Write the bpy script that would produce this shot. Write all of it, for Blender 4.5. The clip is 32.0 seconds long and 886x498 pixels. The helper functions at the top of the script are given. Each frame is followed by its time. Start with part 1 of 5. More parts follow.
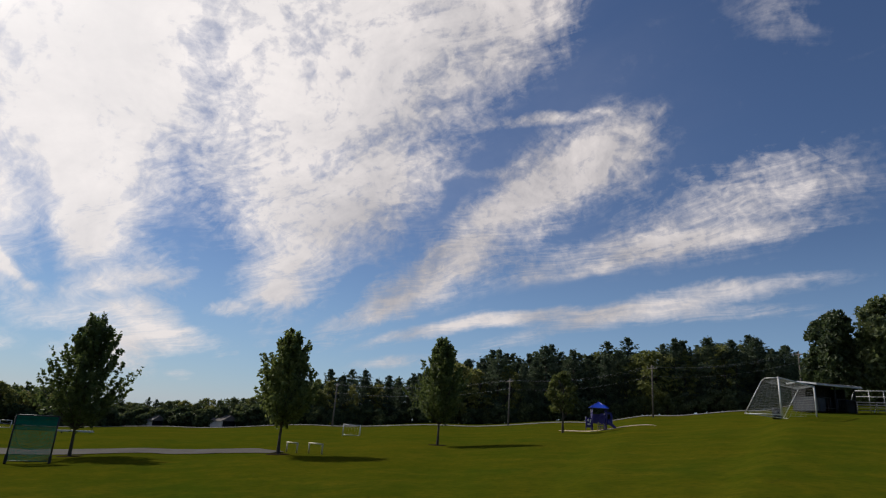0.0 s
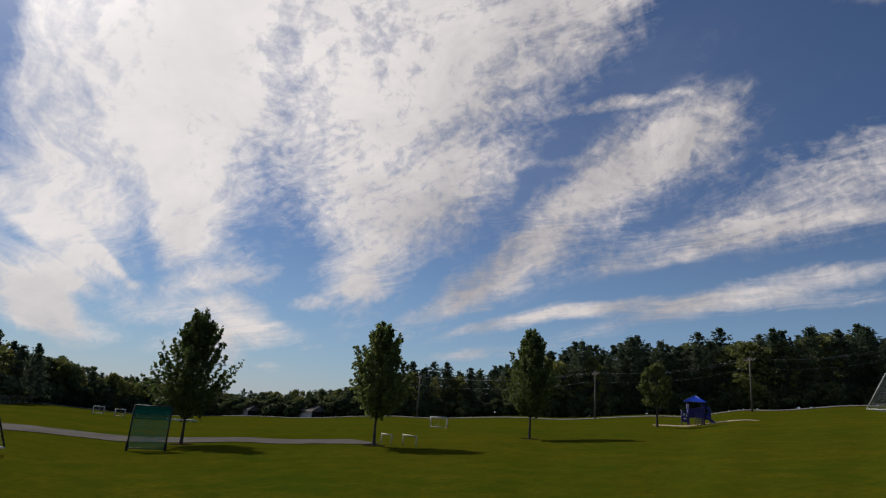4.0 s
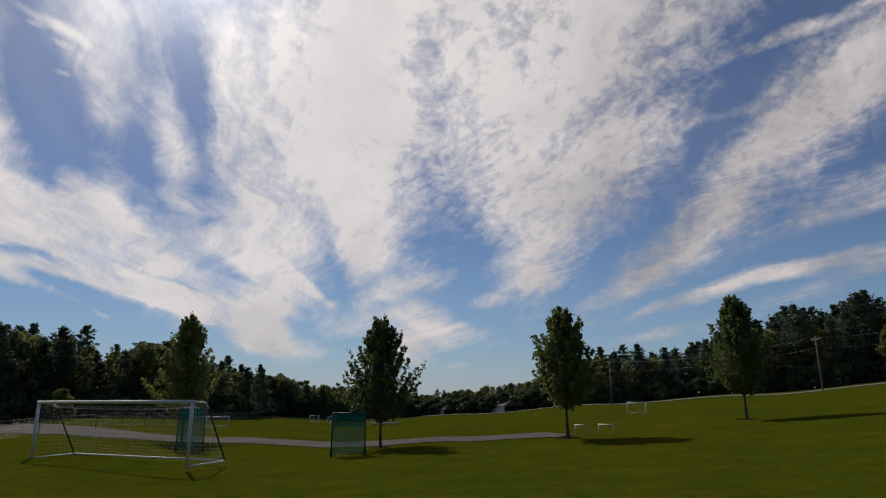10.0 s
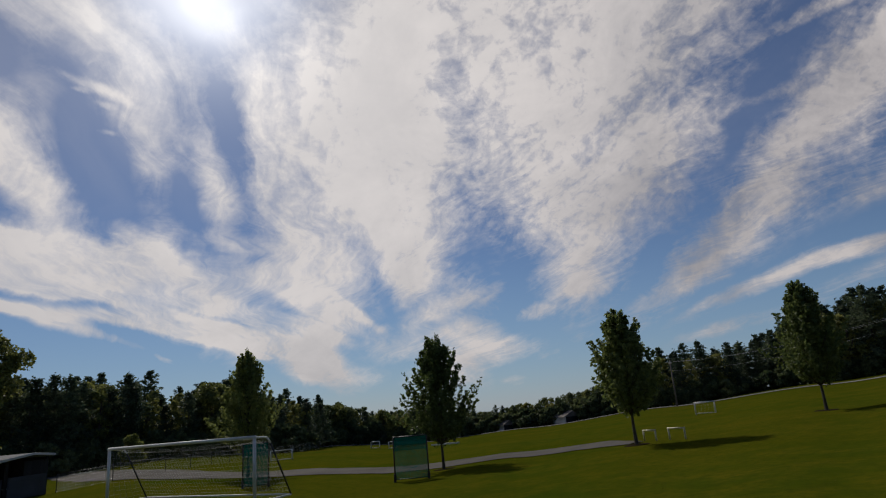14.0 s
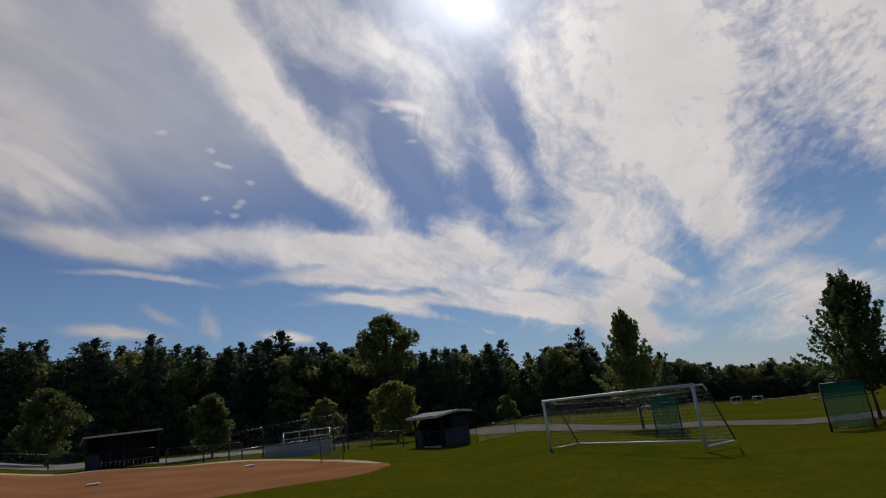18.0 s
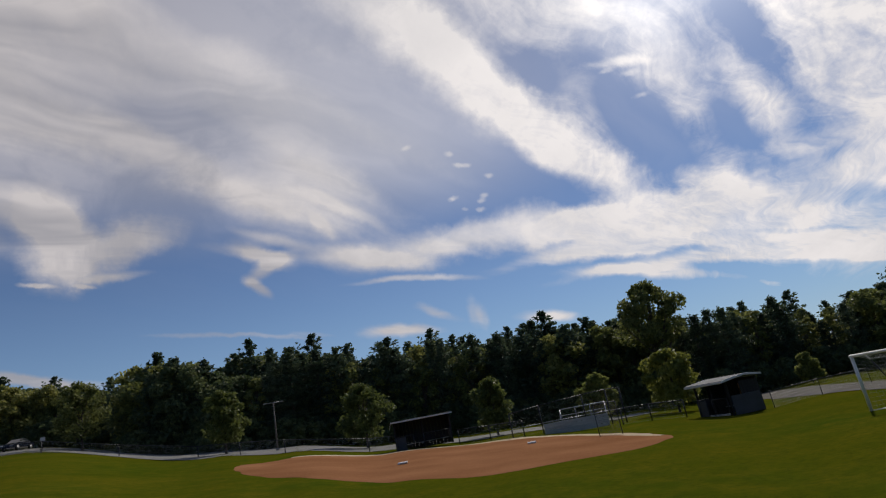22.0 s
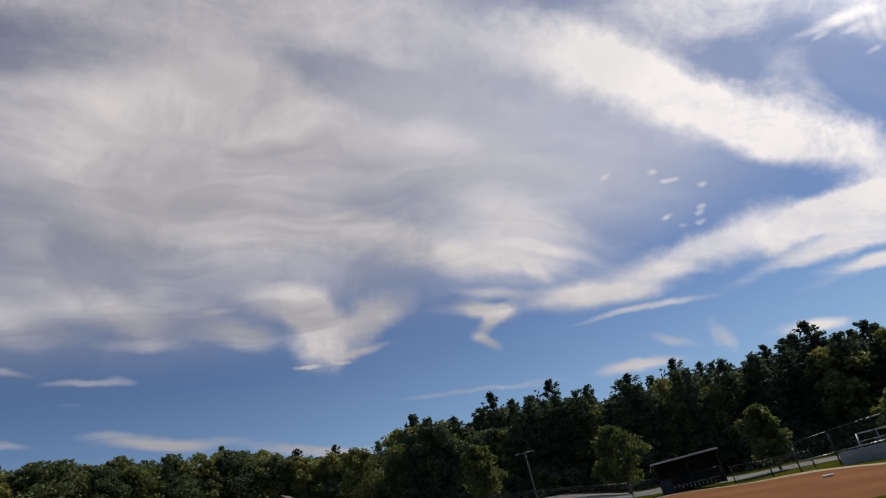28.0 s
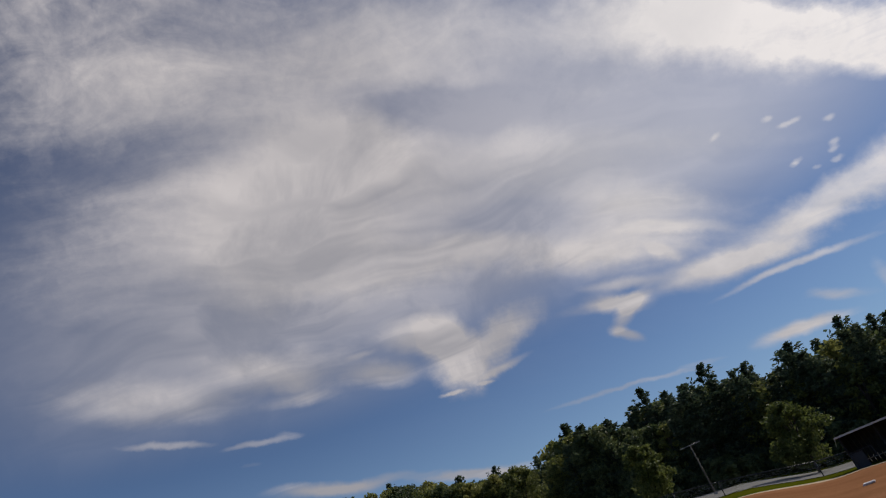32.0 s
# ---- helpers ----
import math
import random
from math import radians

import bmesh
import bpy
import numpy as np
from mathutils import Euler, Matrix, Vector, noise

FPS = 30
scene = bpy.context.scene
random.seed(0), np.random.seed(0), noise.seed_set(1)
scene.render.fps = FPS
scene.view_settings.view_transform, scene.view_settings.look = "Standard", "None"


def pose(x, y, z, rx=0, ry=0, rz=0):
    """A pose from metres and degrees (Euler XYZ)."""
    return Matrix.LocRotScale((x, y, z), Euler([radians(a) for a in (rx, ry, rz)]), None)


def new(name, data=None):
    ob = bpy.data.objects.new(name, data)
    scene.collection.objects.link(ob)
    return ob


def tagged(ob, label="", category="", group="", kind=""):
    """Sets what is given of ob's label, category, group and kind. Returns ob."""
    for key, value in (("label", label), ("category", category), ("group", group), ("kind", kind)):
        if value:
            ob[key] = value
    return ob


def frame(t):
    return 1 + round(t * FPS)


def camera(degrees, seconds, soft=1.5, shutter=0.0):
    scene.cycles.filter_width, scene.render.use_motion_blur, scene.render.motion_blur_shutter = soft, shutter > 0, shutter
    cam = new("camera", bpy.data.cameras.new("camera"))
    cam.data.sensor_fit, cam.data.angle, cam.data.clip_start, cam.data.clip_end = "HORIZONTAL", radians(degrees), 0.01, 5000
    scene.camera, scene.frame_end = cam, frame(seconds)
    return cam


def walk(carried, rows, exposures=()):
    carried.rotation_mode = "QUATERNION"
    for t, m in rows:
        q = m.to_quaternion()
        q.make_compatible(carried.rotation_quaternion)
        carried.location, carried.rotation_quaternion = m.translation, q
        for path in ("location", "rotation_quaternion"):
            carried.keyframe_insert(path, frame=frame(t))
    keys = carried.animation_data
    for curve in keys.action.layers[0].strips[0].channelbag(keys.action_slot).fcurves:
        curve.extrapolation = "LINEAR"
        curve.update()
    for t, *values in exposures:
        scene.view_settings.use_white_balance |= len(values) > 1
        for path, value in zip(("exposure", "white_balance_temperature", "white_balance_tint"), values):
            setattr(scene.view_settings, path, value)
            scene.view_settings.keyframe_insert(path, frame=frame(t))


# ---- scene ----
# ---- camera and its walk ----
cam = camera(74.0, 32.0, 1.2)
# seconds, place, turn
ROWS = [
    (0.0, 1.38, 0.79, 1.93, 105.88, -3.55, 20.02),
    (0.5, 1.39, 0.86, 1.93, 106.03, -3.58, 21.38),
    (1.0, 1.36, 0.91, 1.93, 105.87, -3.47, 21.82),
    (1.5, 1.42, 0.91, 1.93, 106.31, -2.28, 23.09),
    (2.0, 1.51, 0.89, 1.93, 106.62, -1.09, 23.68),
    (2.5, 1.49, 0.90, 1.93, 106.58, -1.10, 24.57),
    (4.5, 0.17, 0.99, 1.93, 104.37, -4.37, 27.82),
    (5.0, -0.04, 1.02, 1.93, 106.57, -3.68, 25.84),
    (5.5, 0.15, 1.28, 1.93, 105.98, -1.49, 28.83),
    (6.0, 0.10, 1.02, 1.93, 104.88, -1.46, 29.99),
    (6.5, 0.00, 1.17, 1.93, 103.68, 1.85, 34.01),
    (7.0, -0.10, 1.49, 1.93, 102.44, 3.87, 36.38),
    (7.5, -0.18, 1.75, 1.93, 101.71, 4.99, 39.70),
    (8.0, -0.29, 2.04, 1.93, 101.59, 3.74, 42.41),
    (8.5, -0.11, 2.21, 1.93, 102.23, 3.85, 44.35),
    (9.0, -0.09, 2.31, 1.93, 101.44, 4.39, 44.44),
    (9.5, -0.10, 2.37, 1.93, 102.17, 3.59, 45.54),
    (10.0, -0.09, 2.30, 1.93, 103.39, 0.61, 45.41),
    (10.5, -0.14, 2.39, 1.93, 104.14, 3.82, 47.91),
    (11.0, -0.02, 2.42, 1.93, 104.87, 3.88, 47.11),
    (11.5, 0.03, 2.42, 1.93, 105.10, 3.69, 46.87),
    (12.0, -0.02, 2.41, 1.93, 105.68, 3.93, 47.89),
    (12.5, -0.06, 2.45, 1.93, 106.00, 4.61, 49.19),
    (13.0, -0.16, 2.46, 1.93, 106.37, 4.50, 50.88),
    (13.5, -0.15, 2.46, 1.93, 105.99, 6.40, 50.78),
    (15.5, -1.64, 1.91, 1.93, 101.54, -2.99, 52.01),
    (16.0, -2.04, 1.24, 1.93, 103.05, 0.29, 58.40),
    (16.5, -2.60, 1.20, 1.93, 102.83, 3.39, 66.53),
    (17.0, -2.43, 0.63, 1.93, 102.94, 3.36, 71.12),
    (17.5, -2.04, -0.01, 1.93, 104.40, 4.04, 73.44),
    (18.0, -1.27, -0.99, 1.93, 105.02, 7.02, 80.80),
    (18.5, -1.30, -1.27, 1.93, 105.62, 5.66, 79.73),
    (19.0, -1.24, -1.32, 1.93, 105.93, 8.60, 84.13),
    (19.5, -1.30, -0.95, 1.93, 105.51, 10.45, 88.02),
    (20.0, -1.12, -0.96, 1.93, 105.83, 10.45, 90.48),
    (20.5, -0.78, -1.04, 1.93, 106.17, 10.47, 93.88),
    (21.0, -1.41, -1.27, 1.93, 105.84, 7.66, 97.06),
    (21.5, -1.51, -1.12, 1.93, 105.69, 8.50, 101.13),
    (22.0, -1.46, -0.71, 1.93, 106.76, 10.49, 106.74),
    (22.5, -1.53, -0.82, 1.93, 106.46, 8.51, 106.69),
    (23.0, -1.41, -0.87, 1.93, 107.03, 9.42, 109.43),
    (23.5, -1.52, -1.01, 1.93, 109.95, 11.90, 113.75),
    (24.0, -1.53, -1.02, 1.93, 111.15, 10.59, 114.17),
    (24.5, -1.46, -1.09, 1.93, 112.56, 11.11, 116.21),
    (25.0, -1.42, -1.13, 1.93, 112.98, 13.05, 119.27),
    (25.5, -1.48, -1.18, 1.93, 112.40, 12.07, 122.45),
    (27.5, -1.15, -0.88, 1.93, 114.93, 12.09, 128.37),
    (28.0, -1.11, -0.80, 1.93, 115.87, 13.23, 130.38),
    (28.5, -1.12, -0.71, 1.93, 116.67, 14.24, 132.24),
    (29.0, -1.13, -0.66, 1.93, 116.18, 13.55, 133.48),
    (29.5, -1.15, -0.55, 1.93, 116.93, 16.50, 136.55),
    (30.0, -1.15, -0.52, 1.93, 117.23, 17.32, 137.14),
    (30.5, -1.10, -0.39, 1.93, 118.72, 15.95, 138.14),
    (31.0, -1.02, -0.18, 1.93, 120.74, 18.10, 141.44),
    (31.5, -1.02, -0.23, 1.93, 122.27, 20.00, 145.32),
    (32.0, -1.03, -0.12, 1.93, 121.84, 18.93, 146.87),
]
EXPOSURES = [(0.0, -0.12), (2.0, -0.22), (6.0, -0.3), (9.0, -0.38), (11.0, -0.54), (13.0, -0.68), (15.5, -0.42), (17.0, -0.47), (19.0, -0.6), (21.0, -0.35), (23.0, -0.14), (28.0, -0.12), (32.0, -0.26)]
walk(cam, [(t, pose(x, y, z, a, b, c)) for t, x, y, z, a, b, c in ROWS], EXPOSURES)

# ---- sun and sky ----
SUN_AZ, SUN_EL = radians(72.5), radians(40)
SUN_DIR = Vector((-math.sin(SUN_AZ) * math.cos(SUN_EL), math.cos(SUN_AZ) * math.cos(SUN_EL), math.sin(SUN_EL)))
# the brightest part of the cloud sheet lies a little below the sun
GLOW_DIR = (SUN_DIR - Vector((0, 0, 0.045))).normalized()
sun_data = bpy.data.lights.new("sun", "SUN")
sun_data.energy, sun_data.angle, sun_data.color = 3.1, radians(2.0), (1.0, 0.93, 0.82)
sun = new("sun", sun_data)
sun.rotation_euler = SUN_DIR.to_track_quat("Z", "Y").to_euler()

world = bpy.data.worlds.new("sky")
scene.world = world
world.use_nodes = True
wn, wl = world.node_tree.nodes, world.node_tree.links
wn.clear()


def wmath(op, a, b=None, c=None):
    n = wn.new("ShaderNodeMath")
    n.operation = op
    for k, v in enumerate((a, b, c)):
        if v is None:
            continue
        if isinstance(v, (int, float)):
            n.inputs[k].default_value = v
        else:
            wl.new(v, n.inputs[k])
    return n.outputs[0]


def wvec(op, a, b=None):
    n = wn.new("ShaderNodeVectorMath")
    n.operation = op
    for k, v in enumerate((a, b)):
        if v is None:
            continue
        if isinstance(v, tuple):
            n.inputs[k].default_value = v
        else:
            wl.new(v, n.inputs[k])
    return n


def wramp(value, a, b, c, d, smooth=True):
    n = wn.new("ShaderNodeMapRange")
    n.interpolation_type = "SMOOTHSTEP" if smooth else "LINEAR"
    wl.new(value, n.inputs[0])
    for k, v in enumerate((a, b, c, d)):
        n.inputs[k + 1].default_value = v
    return n.outputs[0]


def wnoise(vec, scale, detail, rough=0.55, distortion=0.0):
    n = wn.new("ShaderNodeTexNoise")
    wl.new(vec, n.inputs["Vector"])
    n.inputs["Scale"].default_value, n.inputs["Detail"].default_value = scale, detail
    n.inputs["Roughness"].default_value, n.inputs["Distortion"].default_value = rough, distortion
    return n


def wmix(fac, a, b):
    n = wn.new("ShaderNodeMix")
    n.data_type = "RGBA"
    if isinstance(fac, float):
        n.inputs[0].default_value = fac
    else:
        wl.new(fac, n.inputs[0])
    for k, v in ((6, a), (7, b)):
        if isinstance(v, tuple):
            n.inputs[k].default_value = v
        else:
            wl.new(v, n.inputs[k])
    return n.outputs[2]


sky = wn.new("ShaderNodeTexSky")
sky.sky_type, sky.sun_disc = "NISHITA", False
sky.sun_elevation, sky.sun_rotation = SUN_EL, -SUN_AZ
sky.air_density, sky.dust_density, sky.ozone_density = 1.0, 0.05, 3.0
coord = wn.new("ShaderNodeTexCoord").outputs["Generated"]
parts = wn.new("ShaderNodeSeparateXYZ")
wl.new(coord, parts.inputs[0])
dx, dy, dz = parts.outputs
up = wmath("MAXIMUM", dz, 0.0)
# flat map of the sky dome (conformal), and the cloud layer's own plane
k = wmath("DIVIDE", 1.0, wmath("ADD", up, 1.0))
dome = wn.new("ShaderNodeCombineXYZ")
wl.new(wmath("MULTIPLY", dx, k), dome.inputs[0])
wl.new(wmath("MULTIPLY", dy, k), dome.inputs[1])
k2 = wmath("DIVIDE", 1.0, wmath("ADD", up, 0.12))
layer = wn.new("ShaderNodeCombineXYZ")
wl.new(wmath("MULTIPLY", dx, k2), layer.inputs[0])
wl.new(wmath("MULTIPLY", dy, k2), layer.inputs[1])
# wisps: push the map about with noise before the banks are laid out
warp_a = wvec("SUBTRACT", wnoise(dome.outputs[0], 7.0, 6.0, 0.6).outputs["Color"], (0.5, 0.5, 0.5)).outputs[0]
warp_s = wn.new("ShaderNodeVectorMath")
warp_s.operation = "SCALE"
wl.new(warp_a, warp_s.inputs[0])
warp_s.inputs["Scale"].default_value = 0.10
dome_w = wvec("ADD", dome.outputs[0], warp_s.outputs[0]).outputs[0]
# narrow banks keep their outline better
warp_n = wn.new("ShaderNodeVectorMath")
warp_n.operation = "SCALE"
wl.new(warp_a, warp_n.inputs[0])
warp_n.inputs["Scale"].default_value = 0.035
dome_n = wvec("ADD", dome.outputs[0], warp_n.outputs[0]).outputs[0]
total = None


def bank(u, v, length, width, turn, density):
    """One bank of cloud, or a gap where density is negative, on the map of the dome."""
    global total
    m = wn.new("ShaderNodeMapping")
    m.vector_type = "TEXTURE"
    # each bank waits for the one before, which keeps the shader's stack short
    chain = wn.new("ShaderNodeVectorMath")
    chain.operation = "MULTIPLY_ADD"
    if total is not None:
        wl.new(total, chain.inputs[0])
    chain.inputs[1].default_value = (1e-9, 1e-9, 1e-9)
    wl.new(dome_n if width < 0.024 else dome_w, chain.inputs[2])
    wl.new(chain.outputs[0], m.inputs["Vector"])
    m.inputs["Location"].default_value = (u, v, 0)
    m.inputs["Rotation"].default_value = (0, 0, radians(turn))
    m.inputs["Scale"].default_value = (length, width, 1)
    r = wvec("LENGTH", m.outputs[0]).outputs["Value"]
    if length < 0.016:
        width, density = width * 1.3, density * 0.75
    s = wramp(r, 0.25, 1.6, density if density > 0 else 0.55 * density, 0.0)
    total = s if total is None else wmath("ADD", total, s)


bank(-0.447, 0.313, 0.1110, 0.0647, 134, 0.85)
bank(-0.560, 0.443, 0.1523, 0.0540, 129, 0.85)
bank(-0.622, 0.440, 0.1018, 0.0222, 130, 0.35)
bank(-0.587, 0.314, 0.1559, 0.0567, 136, 0.50)
bank(-0.650, 0.305, 0.1054, 0.0306, 136, 0.35)
bank(-0.343, 0.350, 0.0875, 0.0712, 62, 0.60)
bank(-0.437, 0.501, 0.1483, 0.0714, 116, 0.75)
bank(-0.405, 0.387, 0.0461, 0.0179, 114, -0.30)
bank(-0.175, 0.448, 0.1166, 0.0842, 151, 0.90)
bank(-0.299, 0.524, 0.1403, 0.0894, 139, 0.95)
bank(-0.420, 0.607, 0.1179, 0.0573, 148, 0.90)
bank(-0.125, 0.506, 0.0713, 0.0415, 139, 0.45)
bank(-0.291, 0.628, 0.1058, 0.0444, 145, 0.30)
bank(-0.121, 0.583, 0.0623, 0.0064, 2, 0.60)
bank(-0.200, 0.628, 0.0372, 0.0071, 13, 0.30)
bank(-0.221, 0.644, 0.0740, 0.0248, 167, -0.50)
bank(-0.065, 0.626, 0.0681, 0.0338, 148, 0.75)
bank(-0.177, 0.686, 0.1216, 0.0484, 154, 0.90)
bank(-0.356, 0.739, 0.1174, 0.0285, 174, 0.95)
bank(-0.030, 0.655, 0.0475, 0.0291, 140, 0.35)
bank(-0.398, 0.697, 0.0290, 0.0066, 1, -0.50)
bank(-0.496, 0.673, 0.0411, 0.0134, -152, 0.40)
bank(0.071, 0.703, 0.1319, 0.0446, 160, 0.55)
bank(-0.096, 0.756, 0.1159, 0.0210, 175, 0.50)
bank(0.048, 0.742, 0.1299, 0.0108, 168, 0.55)
bank(0.105, 0.516, 0.0414, 0.0216, 32, 0.20)
bank(0.046, 0.807, 0.1393, 0.0135, 167, 0.75)
bank(-0.232, 0.817, 0.1787, 0.0109, -174, 0.80)
bank(-0.056, 0.839, 0.2254, 0.0124, 175, 0.50)
bank(0.009, 0.834, 0.1249, 0.0149, 170, 0.35)
bank(-0.377, 0.836, 0.0758, 0.0089, -166, 0.35)
bank(-0.704, 0.561, 0.0889, 0.0243, 47, 0.55)
bank(-0.656, 0.643, 0.0721, 0.0171, 39, 0.70)
bank(-0.743, 0.592, 0.0442, 0.0182, 52, 0.50)
bank(-0.564, 0.655, 0.0268, 0.0101, 28, 0.60)
bank(-0.667, 0.693, 0.0191, 0.0061, 45, 0.35)
bank(-0.598, 0.712, 0.0219, 0.0071, 22, 0.35)
bank(-0.649, 0.548, 0.0705, 0.0144, 33, 0.55)
bank(-0.797, 0.402, 0.0490, 0.0269, 69, 0.80)
bank(-0.818, 0.463, 0.0401, 0.0217, 80, 0.50)
bank(-0.724, 0.487, 0.0139, 0.0069, 34, 0.40)
bank(-0.547, 0.721, 0.0193, 0.0062, 24, 0.30)
bank(-0.499, 0.281, 0.0828, 0.0283, 143, 0.35)
bank(-0.611, 0.139, 0.1155, 0.0215, 157, 0.45)
bank(-0.624, 0.042, 0.0697, 0.0193, 166, 0.40)
bank(-0.554, 0.235, 0.0759, 0.0282, 141, 0.50)
bank(-0.681, 0.353, 0.1249, 0.0417, 138, 0.60)
bank(-0.675, 0.424, 0.0841, 0.0322, 138, 0.40)
bank(-0.637, 0.222, 0.0601, 0.0156, 146, 0.35)
bank(-0.670, 0.099, 0.0522, 0.0167, 157, -0.35)
bank(-0.649, 0.189, 0.0310, 0.0138, 152, -0.30)
bank(-0.529, 0.042, 0.0444, 0.0254, 83, 0.35)
bank(-0.774, 0.054, 0.0962, 0.0315, 90, 0.95)
bank(-0.794, 0.215, 0.1095, 0.0380, 105, 1.00)
bank(-0.812, 0.322, 0.0714, 0.0179, 85, 0.85)
bank(-0.836, 0.085, 0.1090, 0.0075, 101, 0.90)
bank(-0.817, 0.148, 0.0633, 0.0042, 104, -0.60)
bank(-0.784, 0.334, 0.0515, 0.0143, 100, 0.50)
bank(-0.865, 0.223, 0.0131, 0.0038, 97, 0.80)
bank(-0.815, 0.426, 0.0427, 0.0224, 80, 0.75)
bank(-0.813, 0.431, 0.0346, 0.0259, 139, 0.60)
bank(-0.796, 0.502, 0.0309, 0.0125, 62, 0.35)
bank(-0.723, 0.156, 0.0390, 0.0095, 106, 0.35)
bank(-0.517, -0.083, 0.1064, 0.0289, 147, 0.75)
bank(-0.652, 0.025, 0.1092, 0.0254, 136, 0.85)
bank(-0.483, -0.018, 0.0592, 0.0336, 138, 0.55)
bank(-0.556, 0.080, 0.0943, 0.0227, 141, 0.40)
bank(-0.521, 0.119, 0.0732, 0.0293, 107, 0.50)
bank(-0.577, 0.164, 0.0564, 0.0236, 152, 0.55)
bank(-0.650, 0.216, 0.0571, 0.0200, 142, 0.60)
bank(-0.571, 0.241, 0.1008, 0.0220, 163, 0.60)
bank(-0.561, 0.326, 0.1051, 0.0369, 145, 0.55)
bank(-0.507, 0.368, 0.0982, 0.0391, 149, 0.60)
bank(-0.608, 0.478, 0.0793, 0.0316, 128, 0.50)
bank(-0.667, 0.167, 0.0301, 0.0190, 150, -0.30)
bank(-0.617, 0.283, 0.0440, 0.0136, 154, -0.40)
bank(-0.599, 0.035, 0.0894, 0.0146, 134, -0.35)
bank(-0.602, -0.260, 0.1274, 0.0361, 145, 0.45)
bank(-0.552, -0.170, 0.1213, 0.0176, 143, -0.30)
bank(-0.641, -0.239, 0.0610, 0.0155, 140, -0.30)
bank(-0.612, -0.312, 0.0725, 0.0219, 138, 0.35)
bank(-0.686, -0.278, 0.0862, 0.0149, 125, 0.75)
bank(-0.735, -0.105, 0.1698, 0.0288, 104, 0.95)
bank(-0.759, 0.167, 0.1861, 0.0343, 87, 1.00)
bank(-0.745, -0.229, 0.0754, 0.0044, 114, 0.80)
bank(-0.801, 0.054, 0.1589, 0.0100, 96, 0.80)
bank(-0.827, 0.147, 0.1642, 0.0086, 91, 1.00)
bank(-0.797, 0.264, 0.0680, 0.0042, 90, -0.60)
bank(-0.728, 0.364, 0.1073, 0.0223, 97, 0.80)
bank(-0.720, 0.442, 0.0462, 0.0079, 97, 0.60)
bank(-0.767, 0.403, 0.0543, 0.0099, 87, 0.80)
bank(-0.830, 0.340, 0.0199, 0.0035, 82, 0.90)
bank(-0.696, 0.269, 0.0970, 0.0108, 84, 0.35)
bank(-0.795, -0.227, 0.0246, 0.0076, 126, 0.40)
bank(-0.821, -0.171, 0.0227, 0.0091, -171, 0.50)
bank(-0.800, -0.277, 0.0515, 0.0091, 119, 0.60)
bank(-0.865, -0.073, 0.0404, 0.0093, 105, 0.55)
bank(-0.736, -0.390, 0.0329, 0.0034, 127, 0.35)
bank(-0.649, 0.598, 0.0405, 0.0220, 51, 0.60)
bank(-0.703, 0.635, 0.0320, 0.0202, 78, 0.50)
bank(-0.593, 0.582, 0.0279, 0.0277, 54, 0.40)
bank(-0.582, 0.082, 0.0344, 0.0045, 95, 0.50)
bank(-0.593, -0.162, 0.0053, 0.0031, 104, 0.70)
bank(-0.605, -0.353, 0.0437, 0.0075, 139, 0.60)
bank(-0.598, -0.391, 0.0475, 0.0076, 134, 0.40)
bank(-0.616, -0.376, 0.0373, 0.0122, 150, 0.80)
bank(-0.632, -0.379, 0.0321, 0.0108, -84, 0.85)
bank(-0.646, -0.405, 0.0230, 0.0071, 165, 0.90)
bank(-0.415, -0.518, 0.0477, 0.0201, 160, 0.80)
bank(-0.462, -0.520, 0.0525, 0.0293, -149, 1.10)
bank(-0.513, -0.496, 0.0580, 0.0249, -73, 1.00)
bank(-0.532, -0.513, 0.0347, 0.0045, -52, 0.50)
bank(-0.388, -0.573, 0.0454, 0.0145, 159, 0.80)
bank(-0.353, -0.562, 0.0167, 0.0038, 150, 0.40)
bank(-0.481, -0.568, 0.0144, 0.0022, 150, 1.00)
bank(-0.517, -0.541, 0.0096, 0.0022, 144, 0.80)
bank(-0.258, -0.485, 0.1064, 0.0331, 160, 0.45)
bank(-0.409, -0.419, 0.1274, 0.0258, 149, 0.50)
bank(-0.279, -0.590, 0.0729, 0.0296, 161, 0.50)
bank(-0.296, -0.627, 0.0376, 0.0073, 156, 0.45)
bank(-0.563, -0.332, 0.0958, 0.0216, 135, 0.45)
bank(-0.619, -0.264, 0.0587, 0.0073, 143, 0.35)
bank(-0.628, -0.294, 0.0208, 0.0075, 166, 0.35)
bank(-0.540, -0.086, 0.1198, 0.0352, 145, 0.30)
bank(-0.667, 0.007, 0.1016, 0.0226, 140, 0.45)
bank(-0.444, -0.277, 0.0722, 0.0247, 151, 0.35)
bank(-0.278, -0.368, 0.0652, 0.0372, 155, 0.30)
bank(-0.376, -0.259, 0.1061, 0.0190, 155, -0.55)
bank(-0.524, -0.178, 0.0925, 0.0151, 145, -0.50)
bank(-0.457, -0.346, 0.0664, 0.0144, 147, -0.55)
bank(-0.345, -0.519, 0.0477, 0.0100, 143, -0.45)
bank(-0.248, -0.565, 0.0317, 0.0113, 167, -0.35)
bank(-0.661, -0.160, 0.0669, 0.0215, 132, -0.35)
bank(-0.695, -0.024, 0.0565, 0.0132, 147, -0.35)
bank(-0.682, -0.456, 0.0955, 0.0032, 134, 0.55)
bank(-0.805, -0.273, 0.0566, 0.0082, 115, 0.50)
bank(-0.835, -0.161, 0.0198, 0.0079, -176, 0.50)
